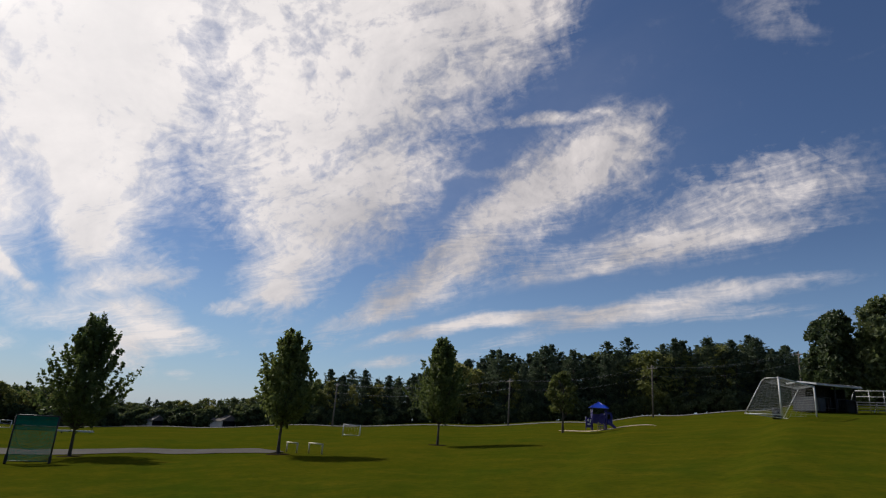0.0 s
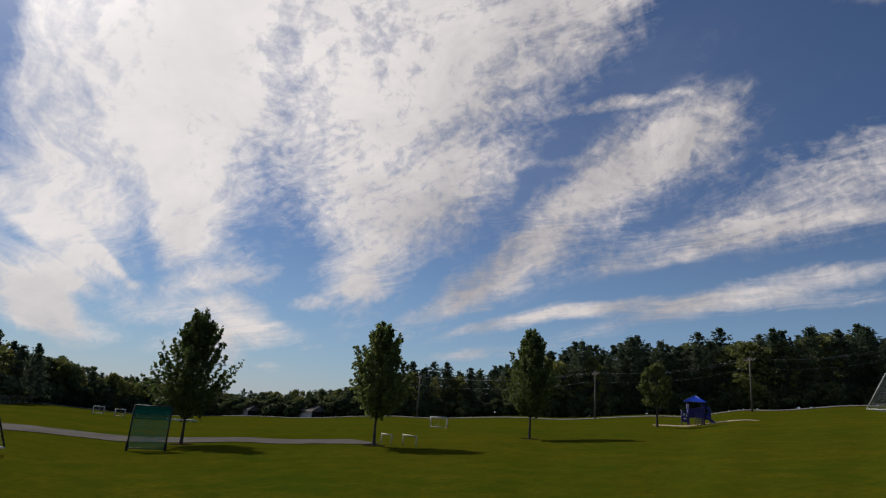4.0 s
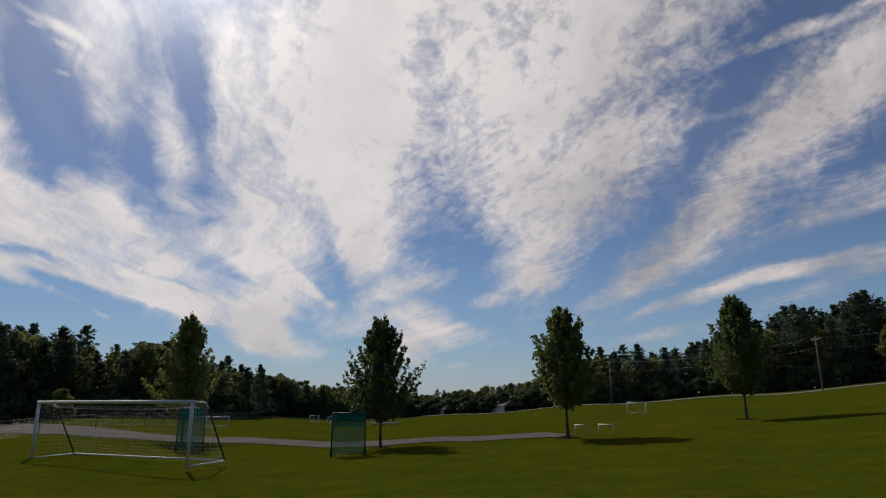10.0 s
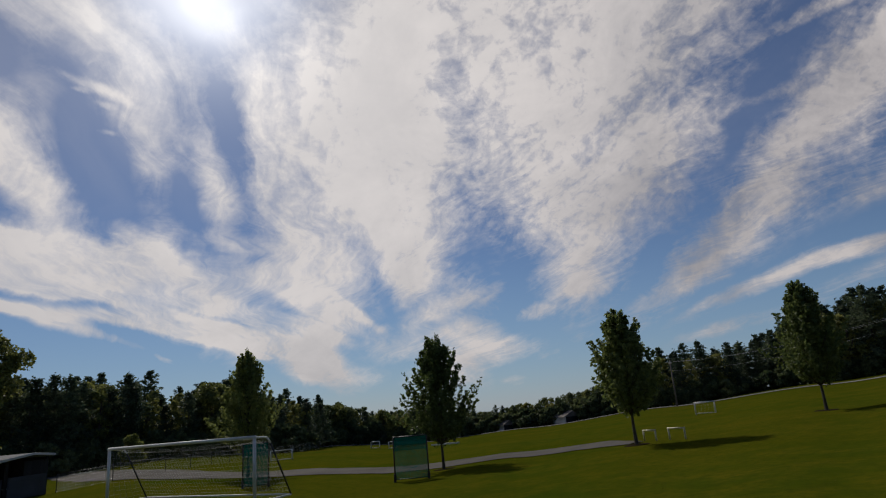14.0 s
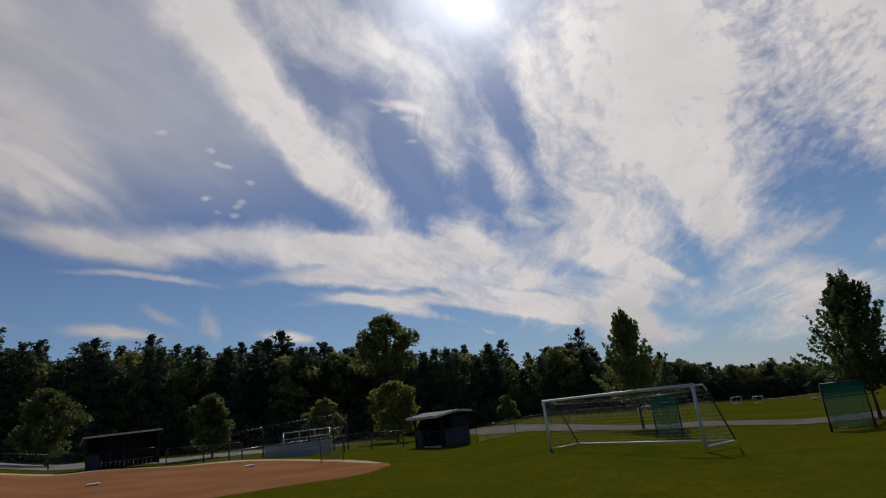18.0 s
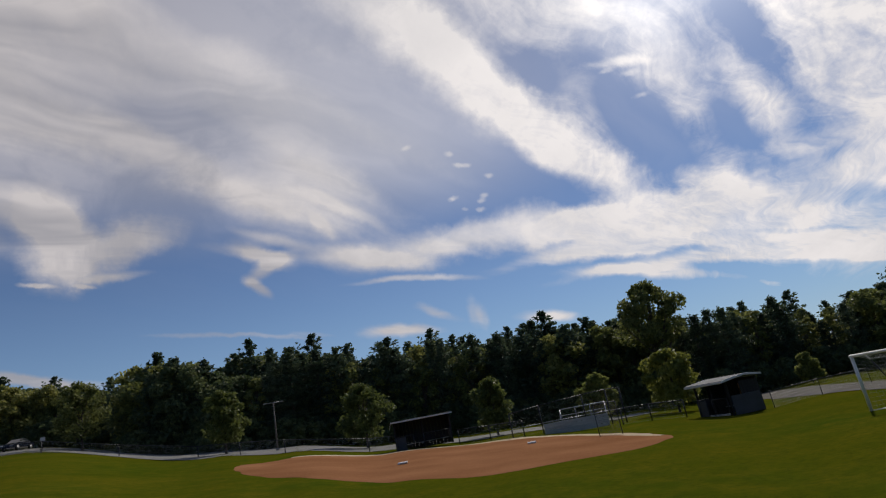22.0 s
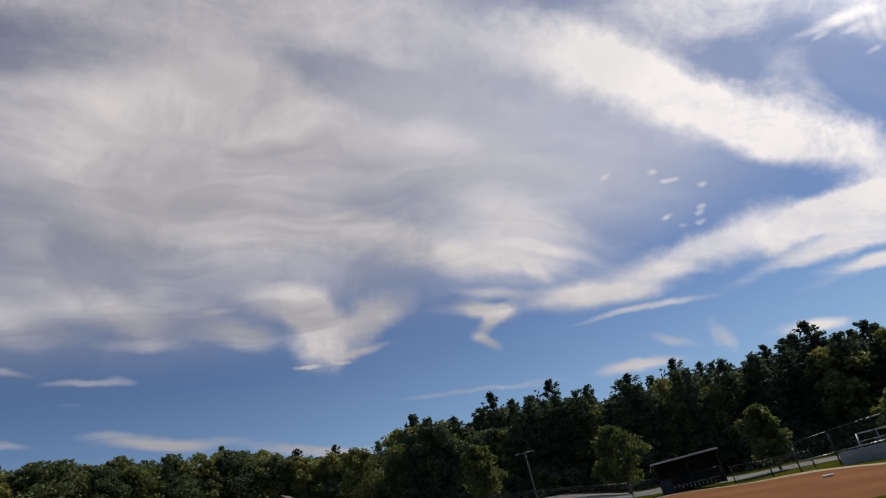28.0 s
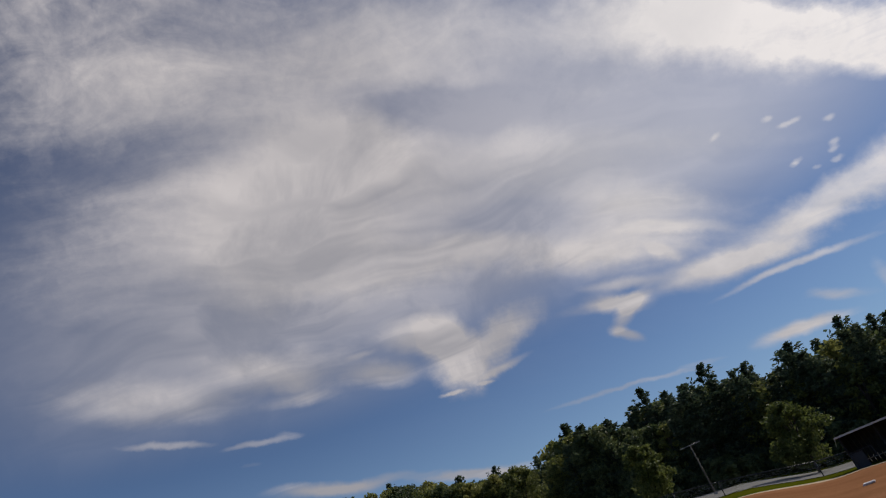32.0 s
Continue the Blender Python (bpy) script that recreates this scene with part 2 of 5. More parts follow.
bank(-0.810, -0.211, 0.0299, 0.0073, 127, 0.35)
bank(-0.869, -0.067, 0.0316, 0.0070, 101, 0.55)
bank(-0.359, -0.720, 0.0667, 0.0091, 167, 0.80)
bank(-0.548, -0.648, 0.0842, 0.0068, 152, 0.70)
bank(-0.295, -0.669, 0.0166, 0.0043, 163, 0.30)
bank(-0.275, -0.389, 0.1582, 0.0696, 159, 0.60)
bank(-0.265, -0.457, 0.1647, 0.0361, 166, 0.35)
bank(-0.283, -0.240, 0.1665, 0.0395, 143, 0.50)
bank(-0.491, -0.097, 0.1215, 0.0432, 138, 0.20)
bank(-0.643, -0.008, 0.1001, 0.0282, 140, 0.25)
bank(-0.241, -0.356, 0.1264, 0.1238, 156, 0.40)
bank(-0.133, -0.497, 0.1149, 0.0849, 176, 0.35)
bank(-0.466, -0.274, 0.1190, 0.0761, 153, 0.25)
bank(-0.057, -0.327, 0.1324, 0.0757, 144, 0.50)
bank(-0.541, -0.181, 0.1334, 0.0312, 146, 0.35)
bank(-0.145, -0.642, 0.0857, 0.0230, 179, 0.65)
bank(-0.265, -0.606, 0.0749, 0.0190, -178, 0.35)
bank(-0.465, -0.388, 0.1109, 0.0276, 147, 0.40)
bank(-0.571, -0.258, 0.0792, 0.0340, 155, 0.35)
bank(-0.300, -0.499, 0.0861, 0.0256, 161, 0.40)
bank(-0.103, -0.406, 0.0752, 0.0238, 164, -0.50)
bank(-0.320, -0.292, 0.0745, 0.0212, 160, -0.55)
bank(-0.475, -0.334, 0.0655, 0.0175, 149, -0.60)
bank(-0.142, -0.531, 0.0321, 0.0144, 166, -0.35)
bank(-0.248, -0.558, 0.0559, 0.0151, 159, -0.30)
bank(-0.120, -0.589, 0.0502, 0.0144, 178, -0.35)
bank(-0.168, -0.687, 0.0407, 0.0042, 179, 0.70)
bank(-0.262, -0.683, 0.0313, 0.0040, 164, 0.50)
bank(-0.183, -0.759, 0.0513, 0.0048, -178, 0.60)
bank(-0.479, -0.676, 0.1784, 0.0067, 159, 0.55)
bank(-0.261, -0.708, 0.0114, 0.0026, 168, 0.35)
bank(-0.077, -0.364, 0.0670, 0.0339, 152, 0.40)
bank(-0.620, -0.120, 0.0053, 0.0030, 114, 0.75)
bank(-0.635, -0.115, 0.0054, 0.0030, 114, 0.75)
bank(-0.639, -0.106, 0.0055, 0.0031, 114, 0.75)
bank(-0.668, -0.136, 0.0056, 0.0031, 116, 0.75)
bank(-0.669, -0.141, 0.0056, 0.0031, 117, 0.75)
bank(-0.682, -0.100, 0.0058, 0.0032, 114, 0.75)
bank(-0.686, -0.106, 0.0058, 0.0032, 115, 0.75)
bank(-0.662, -0.086, 0.0057, 0.0032, 113, 0.75)
bank(-0.688, -0.128, 0.0058, 0.0032, 116, 0.75)
bank(-0.695, -0.110, 0.0059, 0.0032, 115, 0.75)
bank(-0.588, 0.070, 0.0084, 0.0029, 90, 0.50)
bank(-0.594, 0.094, 0.0081, 0.0029, 88, 0.50)
bank(-0.622, 0.099, 0.0083, 0.0029, 87, 0.50)

# the wind bends its streaks a little
bend = wn.new("ShaderNodeVectorMath")
bend.operation = "SCALE"
wl.new(wvec("SUBTRACT", wnoise(layer.outputs[0], 1.1, 3.0, 0.5).outputs["Color"], (0.5, 0.5, 0.5)).outputs[0], bend.inputs[0])
bend.inputs["Scale"].default_value = 0.75
layer_w = wvec("ADD", layer.outputs[0], bend.outputs[0]).outputs[0]
# fine structure: streaks along the wind, ripples and shreds
wind = wn.new("ShaderNodeMapping")
wind.vector_type = "TEXTURE"
wl.new(layer_w, wind.inputs["Vector"])
wind.inputs["Rotation"].default_value = (0, 0, radians(154))
wind.inputs["Scale"].default_value = (4.2, 0.75, 1.0)
streak = wnoise(wind.outputs[0], 1.25, 5.0, 0.54, 0.4).outputs["Fac"]
fibre_map = wn.new("ShaderNodeMapping")
fibre_map.vector_type = "TEXTURE"
wl.new(layer_w, fibre_map.inputs["Vector"])
fibre_map.inputs["Rotation"].default_value = (0, 0, radians(147))
fibre_map.inputs["Scale"].default_value = (1.7, 0.36, 1.0)
fibre = wnoise(fibre_map.outputs[0], 1.5, 7.0, 0.62, 0.8).outputs["Fac"]
# the sheet thickens, greys and smooths out away to the south-west
south_west = wvec("DOT_PRODUCT", dome.outputs[0], (-0.70, -0.71, 0.0)).outputs["Value"]
thick = wramp(wmath("ADD", south_west, wmath("MULTIPLY", up, 0.35)), 0.44, 0.75, 0.0, 1.0)
crisp = wmath("MULTIPLY", wmath("MULTIPLY", wramp(thick, 0.0, 1.0, 1.0, 0.3), wramp(south_west, -0.05, 0.3, 1.1, 0.5)), wramp(dz, 0.10, 0.42, 0.35, 1.0))
ripple = wnoise(layer_w, 15.0, 6.0, 0.62, 0.6).outputs["Fac"]
fine = wnoise(dome.outputs[0], 34.0, 5.0, 0.6, 0.6).outputs["Fac"]
puff = wnoise(dome_w, 85.0, 3.0, 0.55, 0.3).outputs["Fac"]
comb_map = wn.new("ShaderNodeMapping")
comb_map.vector_type = "TEXTURE"
wl.new(layer_w, comb_map.inputs["Vector"])
comb_map.inputs["Rotation"].default_value = (0, 0, radians(158))
comb_map.inputs["Scale"].default_value = (0.55, 0.085, 1.0)
comb = wnoise(comb_map.outputs[0], 1.6, 5.0, 0.6, 0.9).outputs["Fac"]


def grain(value, amount, fade=None):
    """Noise about zero, of a given strength, that may fade out."""
    g = wmath("MULTIPLY", wmath("SUBTRACT", value, 0.5), amount)
    return g if fade is None else wmath("MULTIPLY", g, fade)


tex = wmath("ADD", grain(streak, 1.7, wramp(thick, 0.0, 1.0, 1.0, 0.6)), grain(ripple, 0.75, crisp))
tex = wmath("ADD", tex, grain(fine, 0.95, crisp))
tex = wmath("ADD", tex, grain(fibre, 1.0, wramp(thick, 0.0, 1.0, 1.0, 0.35)))
tex = wmath("ADD", tex, grain(comb, 0.6, wramp(thick, 0.0, 1.0, 1.0, 0.15)))
tex = wmath("ADD", tex, grain(puff, 0.75, crisp))
body = wmath("MINIMUM", total, 1.05)
edge = wramp(body, -0.05, 0.35, 0.15, 1.0)
dens = wmath("ADD", body, wmath("MULTIPLY", tex, edge))
cover = wmath("POWER", wramp(dens, 0.06, 1.02, 0.0, 0.97, False), 1.25)
# a thin high veil over the western half of the sky
side = wramp(wvec("DOT_PRODUCT", dome.outputs[0], (-0.94, 0.34, 0.0)).outputs["Value"], 0.05, 0.5, 0.0, 1.0)
veil = wmath("MULTIPLY", wramp(dz, 0.17, 0.42, 0.0, 0.11), wmath("MULTIPLY", side, wramp(streak, 0.32, 0.62, 0.25, 1.0)))
veil = wmath("MAXIMUM", veil, wmath("MULTIPLY", wmath("MULTIPLY", thick, wramp(thick, 0.4, 1.0, 0.36, 0.62)), wramp(dz, 0.28, 0.48, 0.0, 1.0)))
cover = wmath("SUBTRACT", 1.0, wmath("MULTIPLY", wmath("SUBTRACT", 1.0, cover), wmath("SUBTRACT", 1.0, veil)))
# thick parts turn grey, the side near the sun glows
to_sun = wvec("DOT_PRODUCT", wvec("NORMALIZE", coord).outputs[0], tuple(GLOW_DIR)).outputs["Value"]
near_sun = wramp(to_sun, 0.62, 1.0, 0.0, 1.0)
pos = wmath("MAXIMUM", to_sun, 0.0)
glow = wmath("ADD", wmath("MULTIPLY", wmath("POWER", pos, 190.0), wramp(streak, 0.35, 0.65, 0.6, 2.2)), wmath("MULTIPLY", wmath("POWER", pos, 45.0), 0.28))
grey = wramp(wnoise(dome.outputs[0], 5.0, 6.0, 0.6, 0.5).outputs["Fac"], 0.35, 0.68, 0.0, 1.0)
relief = wramp(tex, -0.5, 0.5, 0.3, -0.15, False)
folds = wramp(wnoise(wind.outputs[0], 1.9, 4.0, 0.55, 0.3).outputs["Fac"], 0.40, 0.62, 0.28, 1.0)
grey = wmath("ADD", wmath("MAXIMUM", wmath("MULTIPLY", grey, 0.85), wmath("MULTIPLY", thick, folds)), relief)
grey = wmath("MINIMUM", wmath("MAXIMUM", grey, 0.0), 1.0)
cloud = wmix(grey, (0.82, 0.760, 0.745, 1), (0.40, 0.390, 0.42, 1))
cloud = wmix(wmath("MULTIPLY", near_sun, 0.62), cloud, (1.22, 1.16, 1.13, 1))
blue = wvec("MULTIPLY", sky.outputs[0], (0.0565, 0.0605, 0.072))
haze = wramp(dz, 0.0, 0.32, 0.46, 0.0)
air = wmix(haze, blue.outputs[0], (0.28, 0.46, 0.68, 1))
look_up = wmix(cover, air, cloud)
shine = wn.new("ShaderNodeVectorMath")
shine.operation = "SCALE"
shine.inputs[0].default_value = (1.0, 0.985, 0.96)
wl.new(glow, shine.inputs["Scale"])
look_up = wvec("ADD", look_up, shine.outputs[0]).outputs[0]
back = wn.new("ShaderNodeBackground")
wl.new(look_up, back.inputs["Color"])
back.inputs["Strength"].default_value = 1.0
wl.new(back.outputs[0], wn.new("ShaderNodeOutputWorld").inputs["Surface"])

# ---- materials ----
def material(name):
    m = bpy.data.materials.new(name)
    m.use_nodes = True
    n = m.node_tree.nodes
    return m, n, m.node_tree.links, n["Principled BSDF"]


def surface(name, base, second, scale=4.0, rough=0.7, metal=0.0, bump=0.3, fine=40.0, spread=0.12, gloss=0.5):
    """A painted, wooden, stony or metal surface: two colours mixed at two scales, with relief and a little change from piece to piece."""
    m, n, l, p = material(name)
    c = n.new("ShaderNodeTexCoord")
    a, b = n.new("ShaderNodeTexNoise"), n.new("ShaderNodeTexNoise")
    for x, s, d in ((a, scale, 4.0), (b, fine, 3.0)):
        l.new(c.outputs["Object"], x.inputs["Vector"])
        x.inputs["Scale"].default_value, x.inputs["Detail"].default_value = s, d
    add = n.new("ShaderNodeMath")
    add.operation = "MULTIPLY_ADD"
    l.new(b.outputs["Fac"], add.inputs[0])
    add.inputs[1].default_value = 0.5
    l.new(a.outputs["Fac"], add.inputs[2])
    ramp = n.new("ShaderNodeMapRange")
    l.new(add.outputs[0], ramp.inputs[0])
    ramp.inputs[1].default_value, ramp.inputs[2].default_value = 0.5, 1.0
    mix = n.new("ShaderNodeMix")
    mix.data_type = "RGBA"
    l.new(ramp.outputs[0], mix.inputs[0])
    mix.inputs[6].default_value, mix.inputs[7].default_value = (*base, 1), (*second, 1)
    info, vary, hsv = n.new("ShaderNodeObjectInfo"), n.new("ShaderNodeMapRange"), n.new("ShaderNodeHueSaturation")
    l.new(info.outputs["Random"], vary.inputs[0])
    vary.inputs[3].default_value, vary.inputs[4].default_value = 1 - spread, 1 + spread
    l.new(vary.outputs[0], hsv.inputs["Value"])
    l.new(mix.outputs[2], hsv.inputs["Color"])
    l.new(hsv.outputs[0], p.inputs["Base Color"])
    p.inputs["Roughness"].default_value, p.inputs["Metallic"].default_value = rough, metal
    p.inputs["Specular IOR Level"].default_value = gloss
    if bump:
        bp = n.new("ShaderNodeBump")
        bp.inputs["Strength"].default_value, bp.inputs["Distance"].default_value = bump, 0.02
        l.new(b.outputs["Fac"], bp.inputs["Height"])
        l.new(bp.outputs[0], p.inputs["Normal"])
    return m


def leafage(name, dark, light, translucent=0.35, gloss=0.6):
    """Leaves: colour changes from clump to clump, some light shines through."""
    m, n, l, p = material(name)
    geo, info = n.new("ShaderNodeNewGeometry"), n.new("ShaderNodeObjectInfo")
    mix = n.new("ShaderNodeMix")
    mix.data_type = "RGBA"
    l.new(geo.outputs["Random Per Island"], mix.inputs[0])
    mix.inputs[6].default_value, mix.inputs[7].default_value = (*dark, 1), (*light, 1)
    hsv, vary, hue = n.new("ShaderNodeHueSaturation"), n.new("ShaderNodeMapRange"), n.new("ShaderNodeMapRange")
    l.new(info.outputs["Random"], vary.inputs[0])
    vary.inputs[3].default_value, vary.inputs[4].default_value = 0.68, 1.35
    l.new(vary.outputs[0], hsv.inputs["Value"])
    l.new(info.outputs["Random"], hue.inputs[0])
    hue.inputs[3].default_value, hue.inputs[4].default_value = 0.52, 0.48
    l.new(hue.outputs[0], hsv.inputs["Hue"])
    l.new(mix.outputs[2], hsv.inputs["Color"])
    l.new(hsv.outputs[0], p.inputs["Base Color"])
    p.inputs["Roughness"].default_value = gloss
    tr, ms = n.new("ShaderNodeBsdfTranslucent"), n.new("ShaderNodeMixShader")
    l.new(hsv.outputs[0], tr.inputs["Color"])
    ms.inputs[0].default_value = translucent
    l.new(p.outputs[0], ms.inputs[1])
    l.new(tr.outputs[0], ms.inputs[2])
    l.new(ms.outputs[0], n["Material Output"].inputs["Surface"])
    return m


def turf():
    m, n, l, p = material("turf")
    c = n.new("ShaderNodeTexCoord")
    def tex(scale, detail, rough=0.6, stretch=None):
        x = n.new("ShaderNodeTexNoise")
        src = c.outputs["Object"]
        if stretch:
            mp = n.new("ShaderNodeMapping")
            l.new(src, mp.inputs["Vector"])
            mp.inputs["Rotation"].default_value, mp.inputs["Scale"].default_value = (0, 0, radians(stretch[0])), (stretch[1], 1, 1)
            src = mp.outputs[0]
        l.new(src, x.inputs["Vector"])
        x.inputs["Scale"].default_value, x.inputs["Detail"].default_value, x.inputs["Roughness"].default_value = scale, detail, rough
        return x.outputs["Fac"]
    def blend(fac, lo, hi, a, b):
        r, x = n.new("ShaderNodeMapRange"), n.new("ShaderNodeMix")
        x.data_type = "RGBA"
        l.new(fac, r.inputs[0])
        r.inputs[1].default_value, r.inputs[2].default_value = lo, hi
        l.new(r.outputs[0], x.inputs[0])
        for k, v in ((6, a), (7, b)):
            if isinstance(v, tuple):
                x.inputs[k].default_value = (*v, 1)
            else:
                l.new(v, x.inputs[k])
        return x.outputs[2]
    wide, patch, blade = tex(0.11, 5), tex(0.9, 5), tex(38.0, 4, 0.7)
    base = blend(wide, 0.35, 0.65, (0.046, 0.072, 0.006), (0.100, 0.090, 0.007))
    worn = blend(patch, 0.42, 0.72, base, (0.118, 0.102, 0.009))
    tuft = blend(blade, 0.3, 0.75, (0.043, 0.060, 0.002), worn)
    mow = blend(tex(0.25, 3, 0.6, (35, 0.3)), 0.25, 0.75, tuft, worn)
    clump = blend(tex(4.5, 6, 0.75), 0.28, 0.56, (0.040, 0.056, 0.005), mow)
    l.new(clump, p.inputs["Base Color"])
    p.inputs["Roughness"].default_value = 0.9
    p.inputs["Specular IOR Level"].default_value = 0.0
    bp = n.new("ShaderNodeBump")
    bp.inputs["Strength"].default_value, bp.inputs["Distance"].default_value = 0.35, 0.03
    l.new(blade, bp.inputs["Height"])
    l.new(bp.outputs[0], p.inputs["Normal"])
    return m


M_TURF = turf()
M_CLAY = surface("clay", (0.205, 0.092, 0.042), (0.30, 0.145, 0.074), 0.25, 0.95, 0, 0.5, 9.0, 0, 0.0)
M_SAND = surface("pale_sand", (0.42, 0.33, 0.22), (0.55, 0.45, 0.32), 0.8, 0.95, 0, 0.4, 14.0, 0, 0.0)
M_GRAVEL = surface("gravel", (0.088, 0.080, 0.070), (0.140, 0.130, 0.115), 0.5, 0.95, 0, 0.6, 22.0, 0, 0.05)
M_ASPHALT = surface("asphalt", (0.16, 0.155, 0.15), (0.24, 0.235, 0.225), 0.3, 0.9, 0, 0.4, 25.0, 0, 0.1)
M_SOIL = surface("dark_mulch", (0.022, 0.018, 0.010), (0.045, 0.036, 0.020), 2.0, 1.0, 0, 0.6, 18.0, 0.1, 0.0)
M_BARK = surface("bark", (0.045, 0.036, 0.028), (0.11, 0.09, 0.07), 3.0, 0.9, 0, 0.8, 24.0, 0.15)
M_WHITE = surface("white_paint", (0.62, 0.62, 0.60), (0.78, 0.78, 0.76), 1.5, 0.45, 0, 0.1, 30.0, 0.04)
M_CREAM = surface("cream_paint", (0.62, 0.58, 0.42), (0.74, 0.70, 0.52), 1.5, 0.5, 0, 0.1, 30.0, 0.04)
M_NET = surface("white_cord", (0.36, 0.36, 0.35), (0.48, 0.48, 0.46), 4.0, 0.8, 0, 0.0, 30.0, 0.0)
M_GREEN_NET = surface("green_mesh", (0.008, 0.15, 0.115), (0.016, 0.21, 0.165), 2.0, 0.9, 0, 0.0, 60.0, 0.1, 0.0)
M_STEEL = surface("galvanised_steel", (0.32, 0.33, 0.34), (0.45, 0.46, 0.47), 3.0, 0.45, 0.7, 0.1, 30.0, 0.1)
M_DARK_STEEL = surface("dark_steel", (0.030, 0.032, 0.034), (0.06, 0.062, 0.065), 3.0, 0.5, 0.4, 0.1, 30.0, 0.1)
M_DARK_WOOD = surface("dark_stained_boards", (0.008, 0.008, 0.009), (0.018, 0.018, 0.020), 1.2, 0.8, 0, 0.5, 18.0, 0.25)
M_GREY_BOARD = surface("grey_painted_boards", (0.032, 0.036, 0.044), (0.058, 0.064, 0.075), 1.0, 0.75, 0, 0.4, 20.0, 0.12)
M_ROOF_PALE = surface("pale_roof_metal", (0.50, 0.51, 0.52), (0.66, 0.67, 0.68), 1.0, 0.4, 0.2, 0.1, 12.0, 0.05)
M_BROWN_WOOD = surface("brown_boards", (0.16, 0.065, 0.030), (0.28, 0.125, 0.060), 1.4, 0.8, 0, 0.5, 16.0, 0.22)
M_SHINGLE = surface("grey_brown_shingle", (0.10, 0.085, 0.075), (0.19, 0.165, 0.145), 1.5, 0.9, 0, 0.6, 20.0, 0.18)
M_CONCRETE = surface("concrete", (0.27, 0.27, 0.27), (0.38, 0.38, 0.37), 0.7, 0.9, 0, 0.4, 20.0, 0.1)
M_BLUE = surface("bright_blue_plastic", (0.008, 0.045, 0.50), (0.015, 0.075, 0.62), 1.5, 0.4, 0, 0.05, 20.0, 0.08)
M_INDIGO = surface("indigo_plastic", (0.012, 0.022, 0.20), (0.020, 0.034, 0.28), 1.5, 0.4, 0, 0.05, 20.0, 0.1)
M_PURPLE = surface("violet_plastic", (0.030, 0.024, 0.15), (0.048, 0.036, 0.22), 1.5, 0.45, 0, 0.05, 20.0, 0.1)
M_NAVY = surface("navy_car_paint", (0.012, 0.016, 0.030), (0.02, 0.025, 0.042), 1.0, 0.18, 0.3, 0.0, 20.0, 0)
M_TYRE = surface("tyre_rubber", (0.012, 0.012, 0.012), (0.03, 0.03, 0.03), 3.0, 0.85, 0, 0.2, 30.0, 0)
M_BLACK = surface("black_plastic", (0.010, 0.010, 0.012), (0.025, 0.025, 0.028), 2.0, 0.55, 0, 0.1, 30.0, 0.1)
M_WEATHERED = surface("weathered_pole_wood", (0.12, 0.102, 0.085), (0.20, 0.175, 0.15), 1.2, 0.9, 0, 0.6, 14.0, 0.15)
M_TAN = surface("tan_plywood", (0.30, 0.19, 0.10), (0.40, 0.27, 0.16), 1.0, 0.8, 0, 0.3, 14.0, 0.15)
M_GLASS = surface("dark_glass", (0.02, 0.024, 0.03), (0.03, 0.035, 0.042), 1.0, 0.08, 0, 0.0, 10.0, 0)
M_SIDING = surface("white_siding", (0.55, 0.55, 0.53), (0.68, 0.68, 0.66), 0.6, 0.7, 0, 0.2, 8.0, 0.1)
M_SLATE = surface("slate_roof", (0.07, 0.07, 0.075), (0.12, 0.12, 0.125), 0.8, 0.85, 0, 0.4, 12.0, 0.1)
L_MAPLE = leafage("maple_leaves", (0.115, 0.150, 0.040), (0.25, 0.29, 0.09), 0.46)
M_PALE_BOARD = surface("pale_grey_boards", (0.36, 0.35, 0.33), (0.47, 0.46, 0.44), 1.0, 0.75, 0, 0.4, 20.0, 0.12)
L_YOUNG = leafage("pale_young_leaves", (0.110, 0.130, 0.032), (0.28, 0.30, 0.080), 0.48)
L_OAK = leafage("broad_leaves", (0.064, 0.090, 0.036), (0.155, 0.190, 0.075), 0.42)
L_LIGHT = leafage("light_broad_leaves", (0.095, 0.112, 0.028), (0.28, 0.29, 0.085), 0.48)
L_PINE = leafage("pine_needles", (0.042, 0.064, 0.036), (0.115, 0.155, 0.080), 0.36, 0.7)


def blades_material():
    m, n, l, p = material("grass_blades")
    geo, mix = n.new("ShaderNodeNewGeometry"), n.new("ShaderNodeMix")
    mix.data_type = "RGBA"
    l.new(geo.outputs["Random Per Island"], mix.inputs[0])
    mix.inputs[6].default_value, mix.inputs[7].default_value = (0.048, 0.064, 0.008, 1), (0.086, 0.086, 0.012, 1)
    l.new(mix.outputs[2], p.inputs["Base Color"])
    p.inputs["Roughness"].default_value, p.inputs["Specular IOR Level"].default_value = 0.9, 0.0
    tr, ms = n.new("ShaderNodeBsdfTranslucent"), n.new("ShaderNodeMixShader")
    l.new(mix.outputs[2], tr.inputs["Color"])
    ms.inputs[0].default_value = 0.4
    l.new(p.outputs[0], ms.inputs[1])
    l.new(tr.outputs[0], ms.inputs[2])
    l.new(ms.outputs[0], n["Material Output"].inputs["Surface"])
    return m


M_BLADES = blades_material()

# ---- building helpers ----
def step(x):
    x = min(1.0, max(0.0, x))
    return x * x * (3 - 2 * x)


def polar(az, d):
    return -math.sin(radians(az)) * d, math.cos(radians(az)) * d


